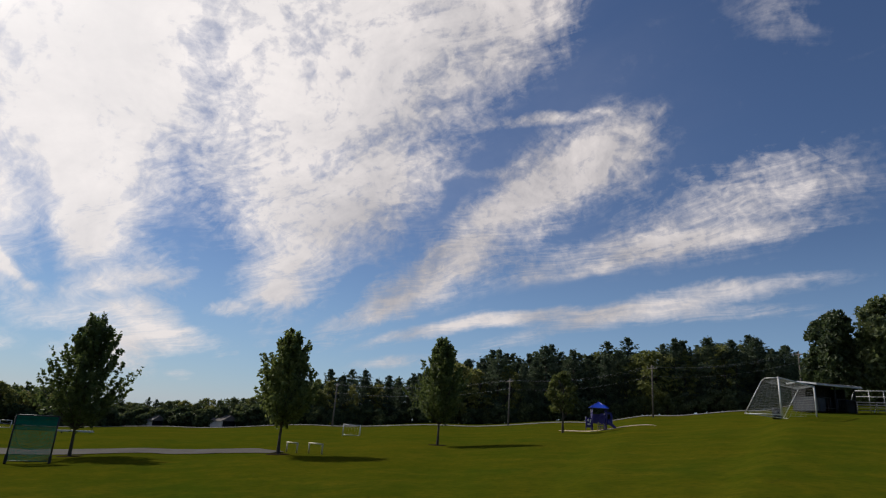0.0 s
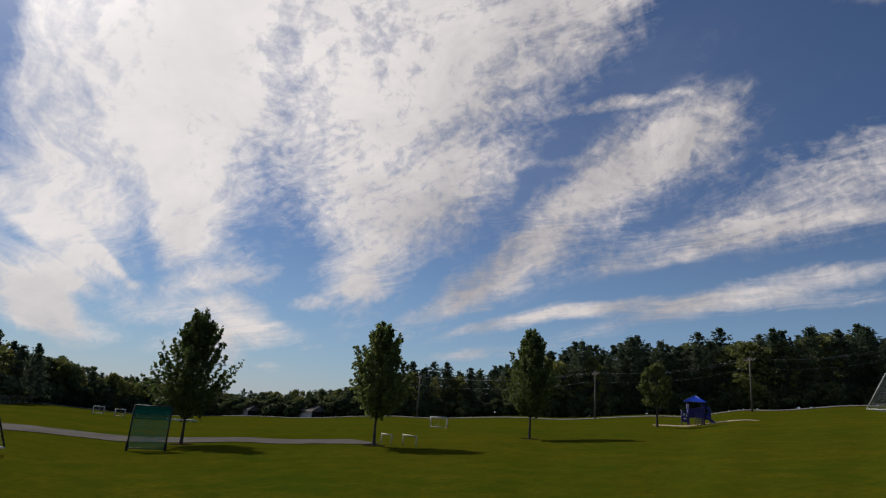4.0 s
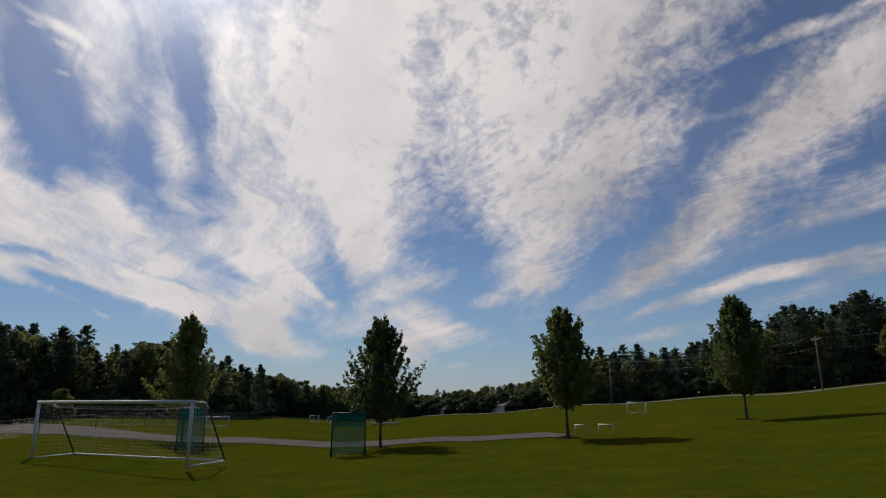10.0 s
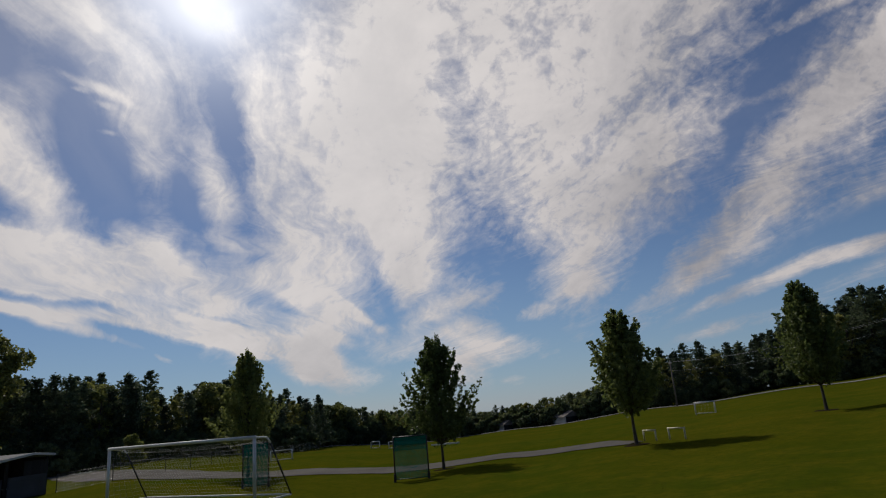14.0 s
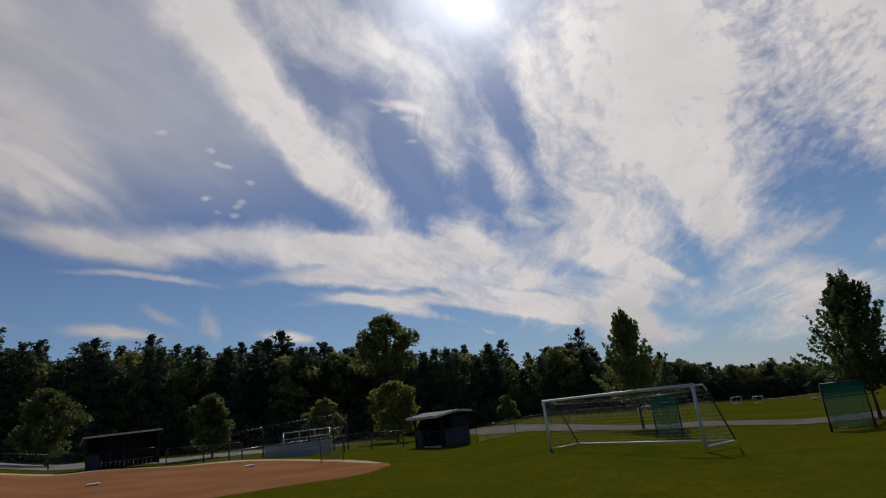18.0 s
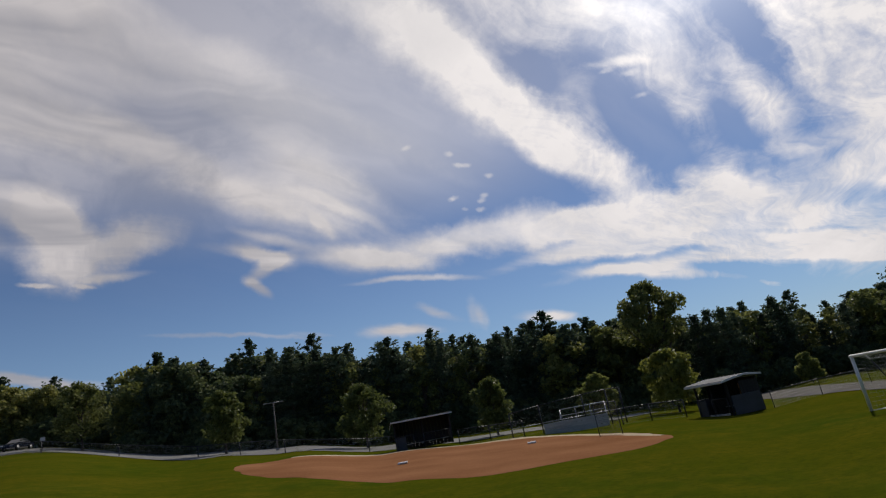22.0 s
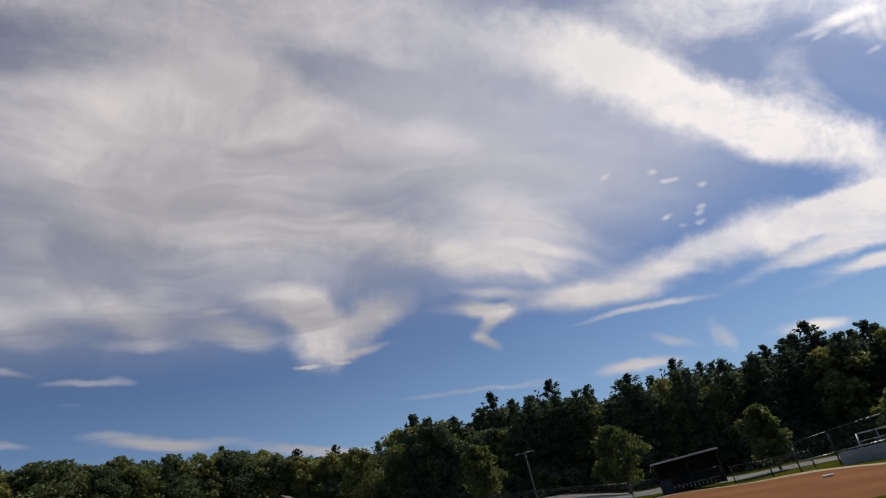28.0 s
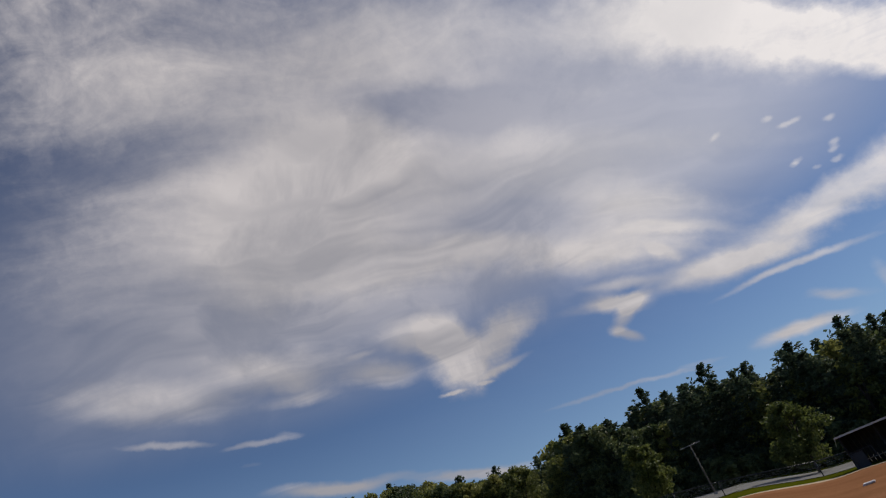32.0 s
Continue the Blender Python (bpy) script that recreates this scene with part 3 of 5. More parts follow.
LIE_AZ = [-60, -40, -12, -8, 0, 6, 18, 30, 42, 52, 62, 74, 81, 90, 103, 112, 121, 127, 141, 158, 185, 235, 300]
LIE = [0.06, 0.08, 0.068, 0.052, 0.039, 0.023, 0.006, -0.008, -0.023, -0.031, -0.021, -0.011, -0.017, -0.008, 0.003, 0.014, 0.037, 0.048, 0.091, 0.105, 0.09, 0.03, 0.06]


def ground_z(x, y):
    """The lie of the land: a shallow bowl that rises towards the road on one side and the car park on the other."""
    d = math.hypot(x, y)
    az = math.degrees(math.atan2(-x, y))
    if az < -60:
        az += 360
    i = max(0, min(len(LIE) - 2, int(np.searchsorted(LIE_AZ, az)) - 1))
    f = step((az - LIE_AZ[i]) / (LIE_AZ[i + 1] - LIE_AZ[i]))
    # past the woods the land falls away
    return (LIE[i] * (1 - f) + LIE[i + 1] * f) * min(d, 125) - 0.012 * max(0.0, d - 150)


def put(m, name, mat, parent=None, label="", smooth=False):
    """Links mesh data as one object, below its thing where one is given."""
    if mat:
        m.materials.append(mat)
    if smooth:
        m.polygons.foreach_set("use_smooth", [True] * len(m.polygons))
    ob = new(name, m)
    if parent:
        ob.parent = parent
    if label:
        ob["label"] = label
    return ob


def part(name, bm, mat, parent=None, label="", smooth=False):
    m = bpy.data.meshes.new(name)
    bm.normal_update()
    bm.to_mesh(m)
    bm.free()
    return put(m, name, mat, parent, label, smooth)


def thing(name, x, y, turn, label, category, group="", z=None):
    ob = new(name)
    ob.empty_display_size = 0.3
    ob.matrix_basis = pose(x, y, ground_z(x, y) if z is None else z, 0, 0, turn)
    return tagged(ob, label, category, group)


def box(bm, c, s, bevel=0.0, turn=None):
    made = bmesh.ops.create_cube(bm, size=1.0, matrix=Matrix.Translation(c) @ (turn or Matrix()) @ Matrix.Diagonal((*s, 1)))
    if bevel:
        edges = list({e for v in made["verts"] for e in v.link_edges})
        bmesh.ops.bevel(bm, geom=edges, offset=bevel, segments=1, affect="EDGES", profile=0.5)


def tube(bm, a, b, r, r2=None, seg=8):
    a, b = Vector(a), Vector(b)
    d = b - a
    m = Matrix.Translation((a + b) / 2) @ d.to_track_quat("Z", "Y").to_matrix().to_4x4()
    bmesh.ops.create_cone(bm, cap_ends=True, segments=seg, radius1=r, radius2=r if r2 is None else r2, depth=d.length, matrix=m)


def bar(name, a, b, r, mat, parent, label="", r2=None, seg=8):
    bm = bmesh.new()
    tube(bm, a, b, r, r2, seg)
    return part(name, bm, mat, parent, label, smooth=True)


def block(name, c, s, mat, parent, label="", bevel=0.012, turn=None):
    bm = bmesh.new()
    box(bm, c, s, bevel, turn)
    return part(name, bm, mat, parent, label)


def bent(name, points, r, mat, parent, label="", seg=8):
    bm = bmesh.new()
    for a, b in zip(points, points[1:]):
        tube(bm, a, b, r, None, seg)
    for p in points[1:-1]:
        bmesh.ops.create_uvsphere(bm, u_segments=seg, v_segments=5, radius=r, matrix=Matrix.Translation(p))
    return part(name, bm, mat, parent, label, smooth=True)


def cords(segments, r):
    """Many thin three-sided cords as one mesh."""
    seg = np.array(segments, float)
    a, b = seg[:, 0], seg[:, 1]
    d = b - a
    d /= np.linalg.norm(d, axis=1)[:, None] + 1e-9
    ref = np.where(np.abs(d[:, 2:]) > 0.8, np.array([[1.0, 0, 0]]), np.array([[0, 0, 1.0]]))
    u = np.cross(d, ref)
    u /= np.linalg.norm(u, axis=1)[:, None]
    v = np.cross(d, u)
    ring = [u * math.cos(t) + v * math.sin(t) for t in (0, 2.094, 4.189)]
    verts = np.stack([a + r * q for q in ring] + [b + r * q for q in ring], 1).reshape(-1, 3)
    base = np.arange(len(seg))[:, None, None] * 6
    faces = (base + np.array([[0, 1, 4, 3], [1, 2, 5, 4], [2, 0, 3, 5]])).reshape(-1, 4)
    m = bpy.data.meshes.new("cords")
    m.from_pydata(verts.tolist(), [], faces.tolist())
    return m


def sheet(p00, p10, p11, p01, n, k, sag=0.0):
    """Cords of a net stretched over a four-cornered field, n by k meshes."""
    p = [np.array(q, float) for q in (p00, p10, p11, p01)]

    def at(s, t):
        q = (1 - s) * (1 - t) * p[0] + s * (1 - t) * p[1] + s * t * p[2] + (1 - s) * t * p[3]
        q = q.copy()
        q[2] -= sag * 4 * s * (1 - s) * math.sin(math.pi * t)
        return q
    out = []
    for i in range(n + 1):
        out += [(at(i / n, j / k), at(i / n, (j + 1) / k)) for j in range(k)]
    for j in range(k + 1):
        out += [(at(i / n, j / k), at((i + 1) / n, j / k)) for i in range(n)]
    return out


# ---- ground ----
def ground():
    rings = [0, 3, 6, 9, 12, 15, 18, 21, 24, 27, 30, 34, 38, 42, 46, 50, 55, 60, 66, 72, 80, 88, 96, 104, 115, 130, 160, 220, 400, 900, 2000, 4200]
    n = 288
    verts, faces = [(0, 0, 0)], []
    for r in rings[1:]:
        for i in range(n):
            x, y = polar(i * 360 / n - 180, r)
            verts.append((x, y, ground_z(x, y)))
    for i in range(n):
        faces.append((0, 1 + i, 1 + (i + 1) % n))
    for k in range(len(rings) - 2):
        for i in range(n):
            a, b = 1 + k * n + i, 1 + k * n + (i + 1) % n
            faces.append((a, a + n, b + n, b))
    m = bpy.data.meshes.new("ground")
    m.from_pydata(verts, [], faces)
    return tagged(put(m, "ground", M_TURF, smooth=True), "mown green playing field with worn yellowish patches", "grass", kind="structure")


ground()


def spline(points, n=8, closed=False):
    """A smooth line through plan points."""
    out, k = [], len(points)
    for i in range(k if closed else k - 1):
        p = [np.array(points[(i + j) % k] if closed else points[min(max(i + j, 0), k - 1)], float) for j in (-1, 0, 1, 2)]
        for s in range(n):
            t = s / n
            out.append(0.5 * (2 * p[1] + (p[2] - p[0]) * t + (2 * p[0] - 5 * p[1] + 4 * p[2] - p[3]) * t * t + (3 * p[1] - p[0] - 3 * p[2] + p[3]) * t ** 3))
    if not closed:
        out.append(np.array(points[-1], float))
    return out


def strip(name, points, widths, mat, lift, label, category, ragged=0.0):
    line = spline(points, 10)
    ws = np.interp(np.linspace(0, 1, len(line)), np.linspace(0, 1, len(widths)), widths)
    verts, faces = [], []
    for i, p in enumerate(line):
        d = line[min(i + 1, len(line) - 1)] - line[max(i - 1, 0)]
        nrm = np.array([-d[1], d[0]]) / (np.hypot(*d) + 1e-9)
        for j in range(5):
            q = p + nrm * (ws[i] / 2 * (j / 2 - 1) + (ragged * noise.noise((p[0] * 0.5, p[1] * 0.5, j)) if j in (0, 4) else 0))
            crown = lift * (1.0 if 0 < j < 4 else 0.6)
            verts.append((q[0], q[1], ground_z(*q) + crown))
    for i in range(len(line) - 1):
        for j in range(4):
            a = i * 5 + j
            faces.append((a, a + 5, a + 6, a + 1))
    m = bpy.data.meshes.new(name)
    m.from_pydata(verts, [], faces)
    return tagged(put(m, name, mat, smooth=True), label, category, kind="structure")


strip("path", [(-16.3, 26.4), (-20.2, 27.7), (-23.6, 27.2), (-26.6, 25.4), (-30.6, 22.6), (-34.0, 18.6), (-39.5, 15.0), (-52, 13.4), (-68.7, 13.4), (-90, 14), (-124, 15)], [0.8, 3.4, 4.4, 5.0, 5.4, 5.4, 5.2, 5, 5, 5, 5], M_GRAVEL, 0.05,
      "pale grey gravel path across the field", "path", 0.5)
strip("road", [polar(66, 108), polar(62, 106), polar(57, 112), polar(50, 118), polar(44, 114), polar(38, 110), polar(32, 106), polar(26, 102), polar(19, 97), polar(12, 97), polar(5, 103), (3.4, 108), (16.4, 117), (45, 128), (90, 140)], [2.5, 3, 3, 3, 3, 3.5, 4, 4.5, 5, 5.5, 6, 6, 6, 6, 6], M_ASPHALT, 0.10, "grey road along the edge of the woods", "road")
strip("car_park", [polar(89.2, 66), polar(99.4, 62), polar(111.8, 63), polar(124.5, 72), polar(138.8, 90), polar(152.6, 102), polar(171.7, 115)], [6, 10, 13, 17, 18, 17, 14], M_ASPHALT, 0.06,
      "pale grey car park behind the ball field fence", "car park")


RINGS = (0.12, 0.25, 0.38, 0.5, 0.62, 0.74, 0.86, 0.96, 1.0)


def patch(name, points, mat, lift, label, category, rough=0.3):
    rim = spline(points, 10, True)
    c = np.mean(rim, 0)
    verts, faces, n = [(c[0], c[1], ground_z(*c) + lift)], [], len(rim)
    for f in RINGS:
        for p in rim:
            q = c + (p - c) * f
            if f > 0.9:
                q = q + rough * np.array([noise.noise((p[0] * 0.7, p[1] * 0.7, 1)), noise.noise((p[0] * 0.7, p[1] * 0.7, 7))])
            verts.append((q[0], q[1], ground_z(*q) + (lift if f < 1 else 0.004)))
    for i in range(n):
        j = (i + 1) % n
        faces.append((0, 1 + i, 1 + j))
        for r in range(len(RINGS) - 1):
            faces.append((1 + r * n + i, 1 + (r + 1) * n + i, 1 + (r + 1) * n + j, 1 + r * n + j))
    m = bpy.data.meshes.new(name)
    m.from_pydata(verts, [], faces)
    return tagged(put(m, name, mat, smooth=True), label, category, kind="structure")


patch("infield", [polar(124.6, 43), polar(120.4, 47.5), polar(113, 48.5), polar(107, 48), polar(103, 47.5), polar(98, 43.5), polar(92.4, 36.5), polar(88.5, 29.8), polar(91, 26), polar(97, 24), polar(102, 22.5), polar(108, 23.3), polar(114, 25.2), polar(120.4, 28.5), polar(124.6, 35)],
      M_CLAY, 0.03, "reddish brown clay infield of a ball diamond", "infield")
strip("trim_sand", [polar(89, 30.2), polar(92.5, 36.4), polar(96, 41.4), polar(99.5, 44.8), polar(103.5, 48), polar(107.5, 48.4), polar(112, 48.8), polar(116, 48.6), polar(120.5, 47.4)], [0.3, 0.9, 1.0, 1.8, 0.7, 1.1, 2.4, 0.3], M_SAND, 0.045, "pale sandy rim of the infield", "sand", 0.3)


# ---- trees ----
def leaves(points, sizes, rng, flat=0.0, longer=1.6):
    """Leaf clumps: small folded lozenges, randomly turned."""
    pts, n = np.asarray(points, float), len(points)
    sizes = np.asarray(sizes, float)[:, None]
    d = rng.normal(size=(n, 3))
    d[:, 2] *= 1 - flat
    d /= np.linalg.norm(d, axis=1)[:, None]
    u = np.cross(d, rng.normal(size=(n, 3)))
    u /= np.linalg.norm(u, axis=1)[:, None]
    v = np.cross(d, u)
    fold = 0.3 * sizes * v
    verts = np.stack([pts - d * sizes * longer / 2, pts + u * sizes / 2 + fold, pts + d * sizes * longer / 2, pts - u * sizes / 2 + fold], 1).reshape(-1, 3)
    base = np.arange(n)[:, None, None] * 4
    faces = (base + np.array([[0, 1, 2], [0, 2, 3]])).reshape(-1, 3)
    m = bpy.data.meshes.new("crown")
    m.from_pydata(verts.tolist(), [], faces.tolist())
    return m


def trunk_mesh(height, r, limbs, rng, seg=8):
    bm = bmesh.new()
    p, k = Vector((0, 0, -0.15)), 6
    for i in range(k):
        q = Vector((rng.normal() * 0.03 * height / 8, rng.normal() * 0.03 * height / 8, height * (i + 1) / k))
        f0, f1 = 1 - 0.85 * i / k, 1 - 0.85 * (i + 1) / k
        tube(bm, p, q, r * f0 * (1.35 if i == 0 else 1), r * f1, seg)
        p = q
    for a, b, lr in limbs:
        tube(bm, a, b, lr, lr * 0.3, 5)
    m = bpy.data.meshes.new("trunk")
    bm.to_mesh(m)
    bm.free()
    return m


def maple(rng, h=7.2, wide=2.0, clear=1.5, shoots=130, per=72, size=0.125):
    """Upright young maple: steep limbs that end in pointed leafy shoots, widest low down, with several spires at the top."""
    pts, sizes, limbs = [], [], []
    for i in range(shoots):
        f = (i + 0.5) / shoots
        # where the shoot ends, on an egg-shaped outline that narrows upwards
        zt = clear + 0.25 + (h - clear - 0.25) * (f ** 0.85) * rng.uniform(0.94, 1.04)
        g = (zt - clear) / (h - clear)
        prof = wide * min(1.0, 0.34 + 2.4 * g) * max(0.05, 1.0 - max(0.0, g - 0.22) / 0.82) ** 0.68
        a = i * 2.4 + rng.normal() * 0.35
        r1 = prof * rng.uniform(0.35, 1.0) ** 0.5 * (1.26 if i % 5 == 0 else 0.92)
        p1 = np.array([math.cos(a) * r1, math.sin(a) * r1, zt])
        p0 = np.array([0, 0, max(clear * 0.8, zt - 0.55 - r1 * (0.6 + 1.1 * g))])
        d = p1 - p0
        if i % 3 == 0:
            limbs.append((tuple(p0), tuple(p0 + d * 0.85), 0.03))
        t = 0.25 + 0.8 * rng.random(per) ** 0.62
        spread = 0.19 * np.clip(1.1 - t, 0.08, 1.0) + 0.025
        q = p0 + d * t[:, None] + rng.normal(size=(per, 3)) * spread[:, None]
        q[:, 2] += 0.32 * t * t
        pts.append(q)
        sizes.append(rng.uniform(0.6, 1.3, per) * size)
    return leaves(np.concatenate(pts), np.concatenate(sizes), rng), trunk_mesh(h * 0.85, 0.072, limbs, rng)


def broad(rng, h=12.0, wide=3.6, low=0.1, lobes=26, per=95, size=0.5, open_=0.0):
    """Broad-leaved tree: many uneven lobes of leaf clumps round a branching stem."""
    pts, sizes, limbs = [], [], []
    for i in range(lobes):
        f = (i + 0.5) / lobes
        z = h * (low + (0.95 - low) * f)
        prof = wide * (math.sin(math.pi * min(0.97, 0.16 + 0.78 * f)) ** 0.7)
        a = i * 2.4 + rng.normal() * 0.5
        r = prof * rng.uniform(0.25, 0.85)
        c = np.array([math.cos(a) * r, math.sin(a) * r, z])
        rad = wide * rng.uniform(0.26, 0.48) * (1.0 - 0.35 * f)
        v = rng.normal(size=(per, 3))
        v /= np.linalg.norm(v, axis=1)[:, None]
        v *= (rng.random(per) ** 0.45)[:, None] * rad
        v[:, 2] *= 0.75
        keep = rng.random(per) > open_
        pts.append((c + v)[keep])
        sizes.append((rng.uniform(0.6, 1.3, per) * size)[keep])
        if i % 3 == 0:
            limbs.append(((0, 0, z * 0.55), tuple(c), 0.012 * h))
    q = np.concatenate(pts)
    q[:, 2] = np.minimum(q[:, 2], h * 1.02)
    q[:, 2] = np.maximum(q[:, 2], 0.1)
    return leaves(q, np.concatenate(sizes), rng), trunk_mesh(h * 0.85, 0.018 * h, limbs, rng, 7)


def pine(rng, h=14.0, wide=3.2, bare=0.1, whorls=17, size=0.29, dense=1.0):
    """Pine: tiers of level boughs that fan out into flat tufts, with gaps between and a ragged outline."""
    pts, sizes, limbs = [], [], []
    lean = rng.normal(size=2) * 0.02
    for i in range(whorls):
        f = (i + 0.5 + rng.uniform(-0.25, 0.25)) / whorls
        z = h * (bare + (1 - bare) * f)
        reach = wide * (1.03 - f) ** 0.58 * rng.uniform(0.75, 1.12)
        stem = np.array([lean[0] * z, lean[1] * z, z])
        for j in range(7):
            a = j * 0.9 + i * 0.7 + rng.normal() * 0.25
            length = max(0.35, reach * rng.uniform(0.35, 1.25))
            d = np.array([math.cos(a), math.sin(a), 0.02 + 0.35 * f * rng.uniform(0.5, 1.2)])
            side = np.array([-math.sin(a), math.cos(a), 0])
            k = int((13 + 9 * length) * dense)
            t = 0.2 + 0.82 * rng.random(k) ** 0.7
            q = stem + d * (length * t)[:, None] + side * (rng.normal(size=k) * 0.22 * length * t)[:, None]
            q[:, 2] += rng.normal(size=k) * 0.24 + 0.12 * t
            pts.append(q)
            sizes.append(rng.uniform(0.6, 1.25, k) * size)
            if j % 3 == 0:
                limbs.append((tuple(stem), tuple(stem + d * length * 0.8), 0.045))
    k = 26
    pts.append(np.array([lean[0] * h, lean[1] * h, h]) + rng.normal(size=(k, 3)) * np.array([0.10, 0.10, 0.5]) - np.array([0, 0, 0.9]))
    sizes.append(rng.uniform(0.6, 1.1, k) * size)
    return leaves(np.concatenate(pts), np.concatenate(sizes), rng, 0.55, 1.7), trunk_mesh(h * 0.97, 0.2, limbs, rng, 7)


def tree(name, crown, trunk, mat, x, y, turn=0.0, scale=(1, 1, 1), label="", category="tree", group="", sink=0.0):
    t = thing(name, x, y, turn, label, category, group)
    t.location.z -= sink
    t.scale = scale
    for nm, m, mt in (("trunk", trunk, M_BARK), ("crown", crown, mat)):
        if not m.materials:
            m.materials.append(mt)
        ob = new(nm, m)
        ob.parent = t
    return t


rng = np.random.default_rng(7)
MAPLE_LABEL = "young maple with an upright pointed crown, in the mown field"
for (x, y, h, w, sd) in ((-34.5, 15.9, 6.6, 2.1, 3), (-24.7, 22.05, 6.2, 2.4, 11), (-15.75, 25.55, 5.45, 2.0, 5), (-11.65, 35.85, 6.05, 2.05, 9)):
    r_ = np.random.default_rng(sd)
    c, t = maple(r_, h, w)
    tree("maple_tree", c, t, L_MAPLE, x, y, 0, label=MAPLE_LABEL, group="field maples")
    patch("mulch", [(x + 0.55 * math.cos(k_ * 0.785), y + 0.55 * math.sin(k_ * 0.785)) for k_ in range(8)], M_SOIL, 0.02, "dark mulch ring at the foot of a young maple", "mulch", 0.12)

# woods round the fields
PINES = [pine(np.random.default_rng(20 + i), 13.5 + i, 3.2 + 0.35 * i, 0.05 + 0.04 * i) for i in range(4)]
BROADS = [broad(np.random.default_rng(40 + i), 12.0, 3.9 + 0.5 * i, 0.05, 38, 130, 0.31) for i in range(4)]
BACK_PINES = [pine(np.random.default_rng(20 + i), 13.5 + i, 3.2 + 0.35 * i, 0.05 + 0.04 * i, 17, 0.42, 0.42) for i in range(4)]
BACK_BROADS = [broad(np.random.default_rng(40 + i), 12.0, 3.9 + 0.5 * i, 0.05, 34, 55, 0.46) for i in range(4)]
THIN = [broad(np.random.default_rng(50 + i), 12.5, 2.6 + 0.3 * i, 0.12, 26, 120, 0.34, 0.4) for i in range(2)]
PALES = [broad(np.random.default_rng(45 + i), 11.0, 4.2 + 0.5 * i, 0.05, 34, 120, 0.36) for i in range(3)]
SHRUBS = [broad(np.random.default_rng(60 + i), 4.0, 2.6, 0.05, 16, 90, 0.42) for i in range(2)]


CREST_AZ = [-40, -17, -14.4, -12, -9, -6, 0, 4, 9, 12.6, 16, 18.3, 22.5, 27.5, 30, 33, 36.5, 40, 43, 46, 50, 54, 57, 60, 63, 65.7, 68, 70, 74, 76, 81, 85, 90, 94, 98, 101, 105, 108, 113, 115, 120, 127.6, 130.5, 132, 133.8, 138, 142, 145, 147.5, 150, 153, 155, 157, 163, 167, 170, 185]
CREST = [9, 9, 8.2, 6.8, 7.6, 7.8, 7.3, 6.9, 6.4, 6.1, 5.9, 5.3, 3.6, 3.2, 3.0, 2.3, 0.7, 0.4, 0.0, -0.3, 0.1, 0.6, 0.8, 1.7, 2.3, 2.8, 4.6, 4.2, 3.5, 5.0, 4.8, 5.5, 6.3, 7.0, 7.4, 7.1, 8.0, 8.2, 7.6, 8.7, 9.4, 9.7, 10.3, 9.4, 8.0, 8.7, 9.4, 10.0, 11.0, 10.8, 11.3, 12.0, 11.9, 12.5, 13.8, 15, 15]


def crest(x, y):
    """Height of the woods at a place, from the angle at which their tops stand over the field."""
    az = math.degrees(math.atan2(-x, y))
    if az < -60:
        az += 360
    return max(3.0, 1.93 + math.tan(radians(float(np.interp(az, CREST_AZ, CREST)))) * math.hypot(x, y) - ground_z(x, y))


def woods(az0, az1, d0, d1, count, rows, pines=0.55, seed=1, pale=0.12):
    r_ = np.random.default_rng(seed)
    for row in range(rows):
        for i in range(count):
            f = (i + 0.5 + r_.uniform(-0.35, 0.35)) / count
            d = d0 + (d1 - d0) * f + row * 6.5 + r_.uniform(-1.5, 1.5)
            x, y = polar(az0 + (az1 - az0) * f, d)
            k = r_.random()
            if k < pines:
                c, t = (PINES if row == 0 else BACK_PINES)[r_.integers(4)]
                base, mat, nm, lb = 14.5, L_PINE, "pine_tree", "tall dark pine at the edge of the woods"
            elif k < pines + 0.12:
                c, t = THIN[r_.integers(2)]
                base, mat, nm, lb = 12.5, L_LIGHT, "birch_tree", "thin pale-leaved tree at the edge of the woods"
            elif k > 1 - pale:
                c, t = PALES[r_.integers(3)]
                base, mat, nm, lb = 11.0, L_LIGHT, "broadleaf_tree", "rounded light green broad-leaved tree at the edge of the woods"
            else:
                c, t = (BROADS if row == 0 else BACK_BROADS)[r_.integers(4)]
                base, mat, nm, lb = 12.0, L_OAK, "broadleaf_tree", "dense dark green broad-leaved tree at the edge of the woods"
            wd = 1.05 if nm == "pine_tree" else 1.0
            s = crest(x, y) / base * (r_.uniform(0.72, 0.98) if row == 0 else r_.uniform(0.86, 1.0))
            tree(nm, c, t, mat, x, y, r_.uniform(0, 360), (s * wd * r_.uniform(0.95, 1.3), s * wd * r_.uniform(0.95, 1.3), s), lb, "tree", "trees of the woods")
            if row == 0:
                c, t = SHRUBS[r_.integers(2)]
                x, y = polar(az0 + (az1 - az0) * f + 0.8, d - 2.5)
                s = r_.uniform(0.6, 1.0)
                tree("bush", c, t, L_OAK, x, y, r_.uniform(0, 360), (s * 1.2, s * 1.2, s), "dark bush in front of the woods", "bush", "bushes of the woods")


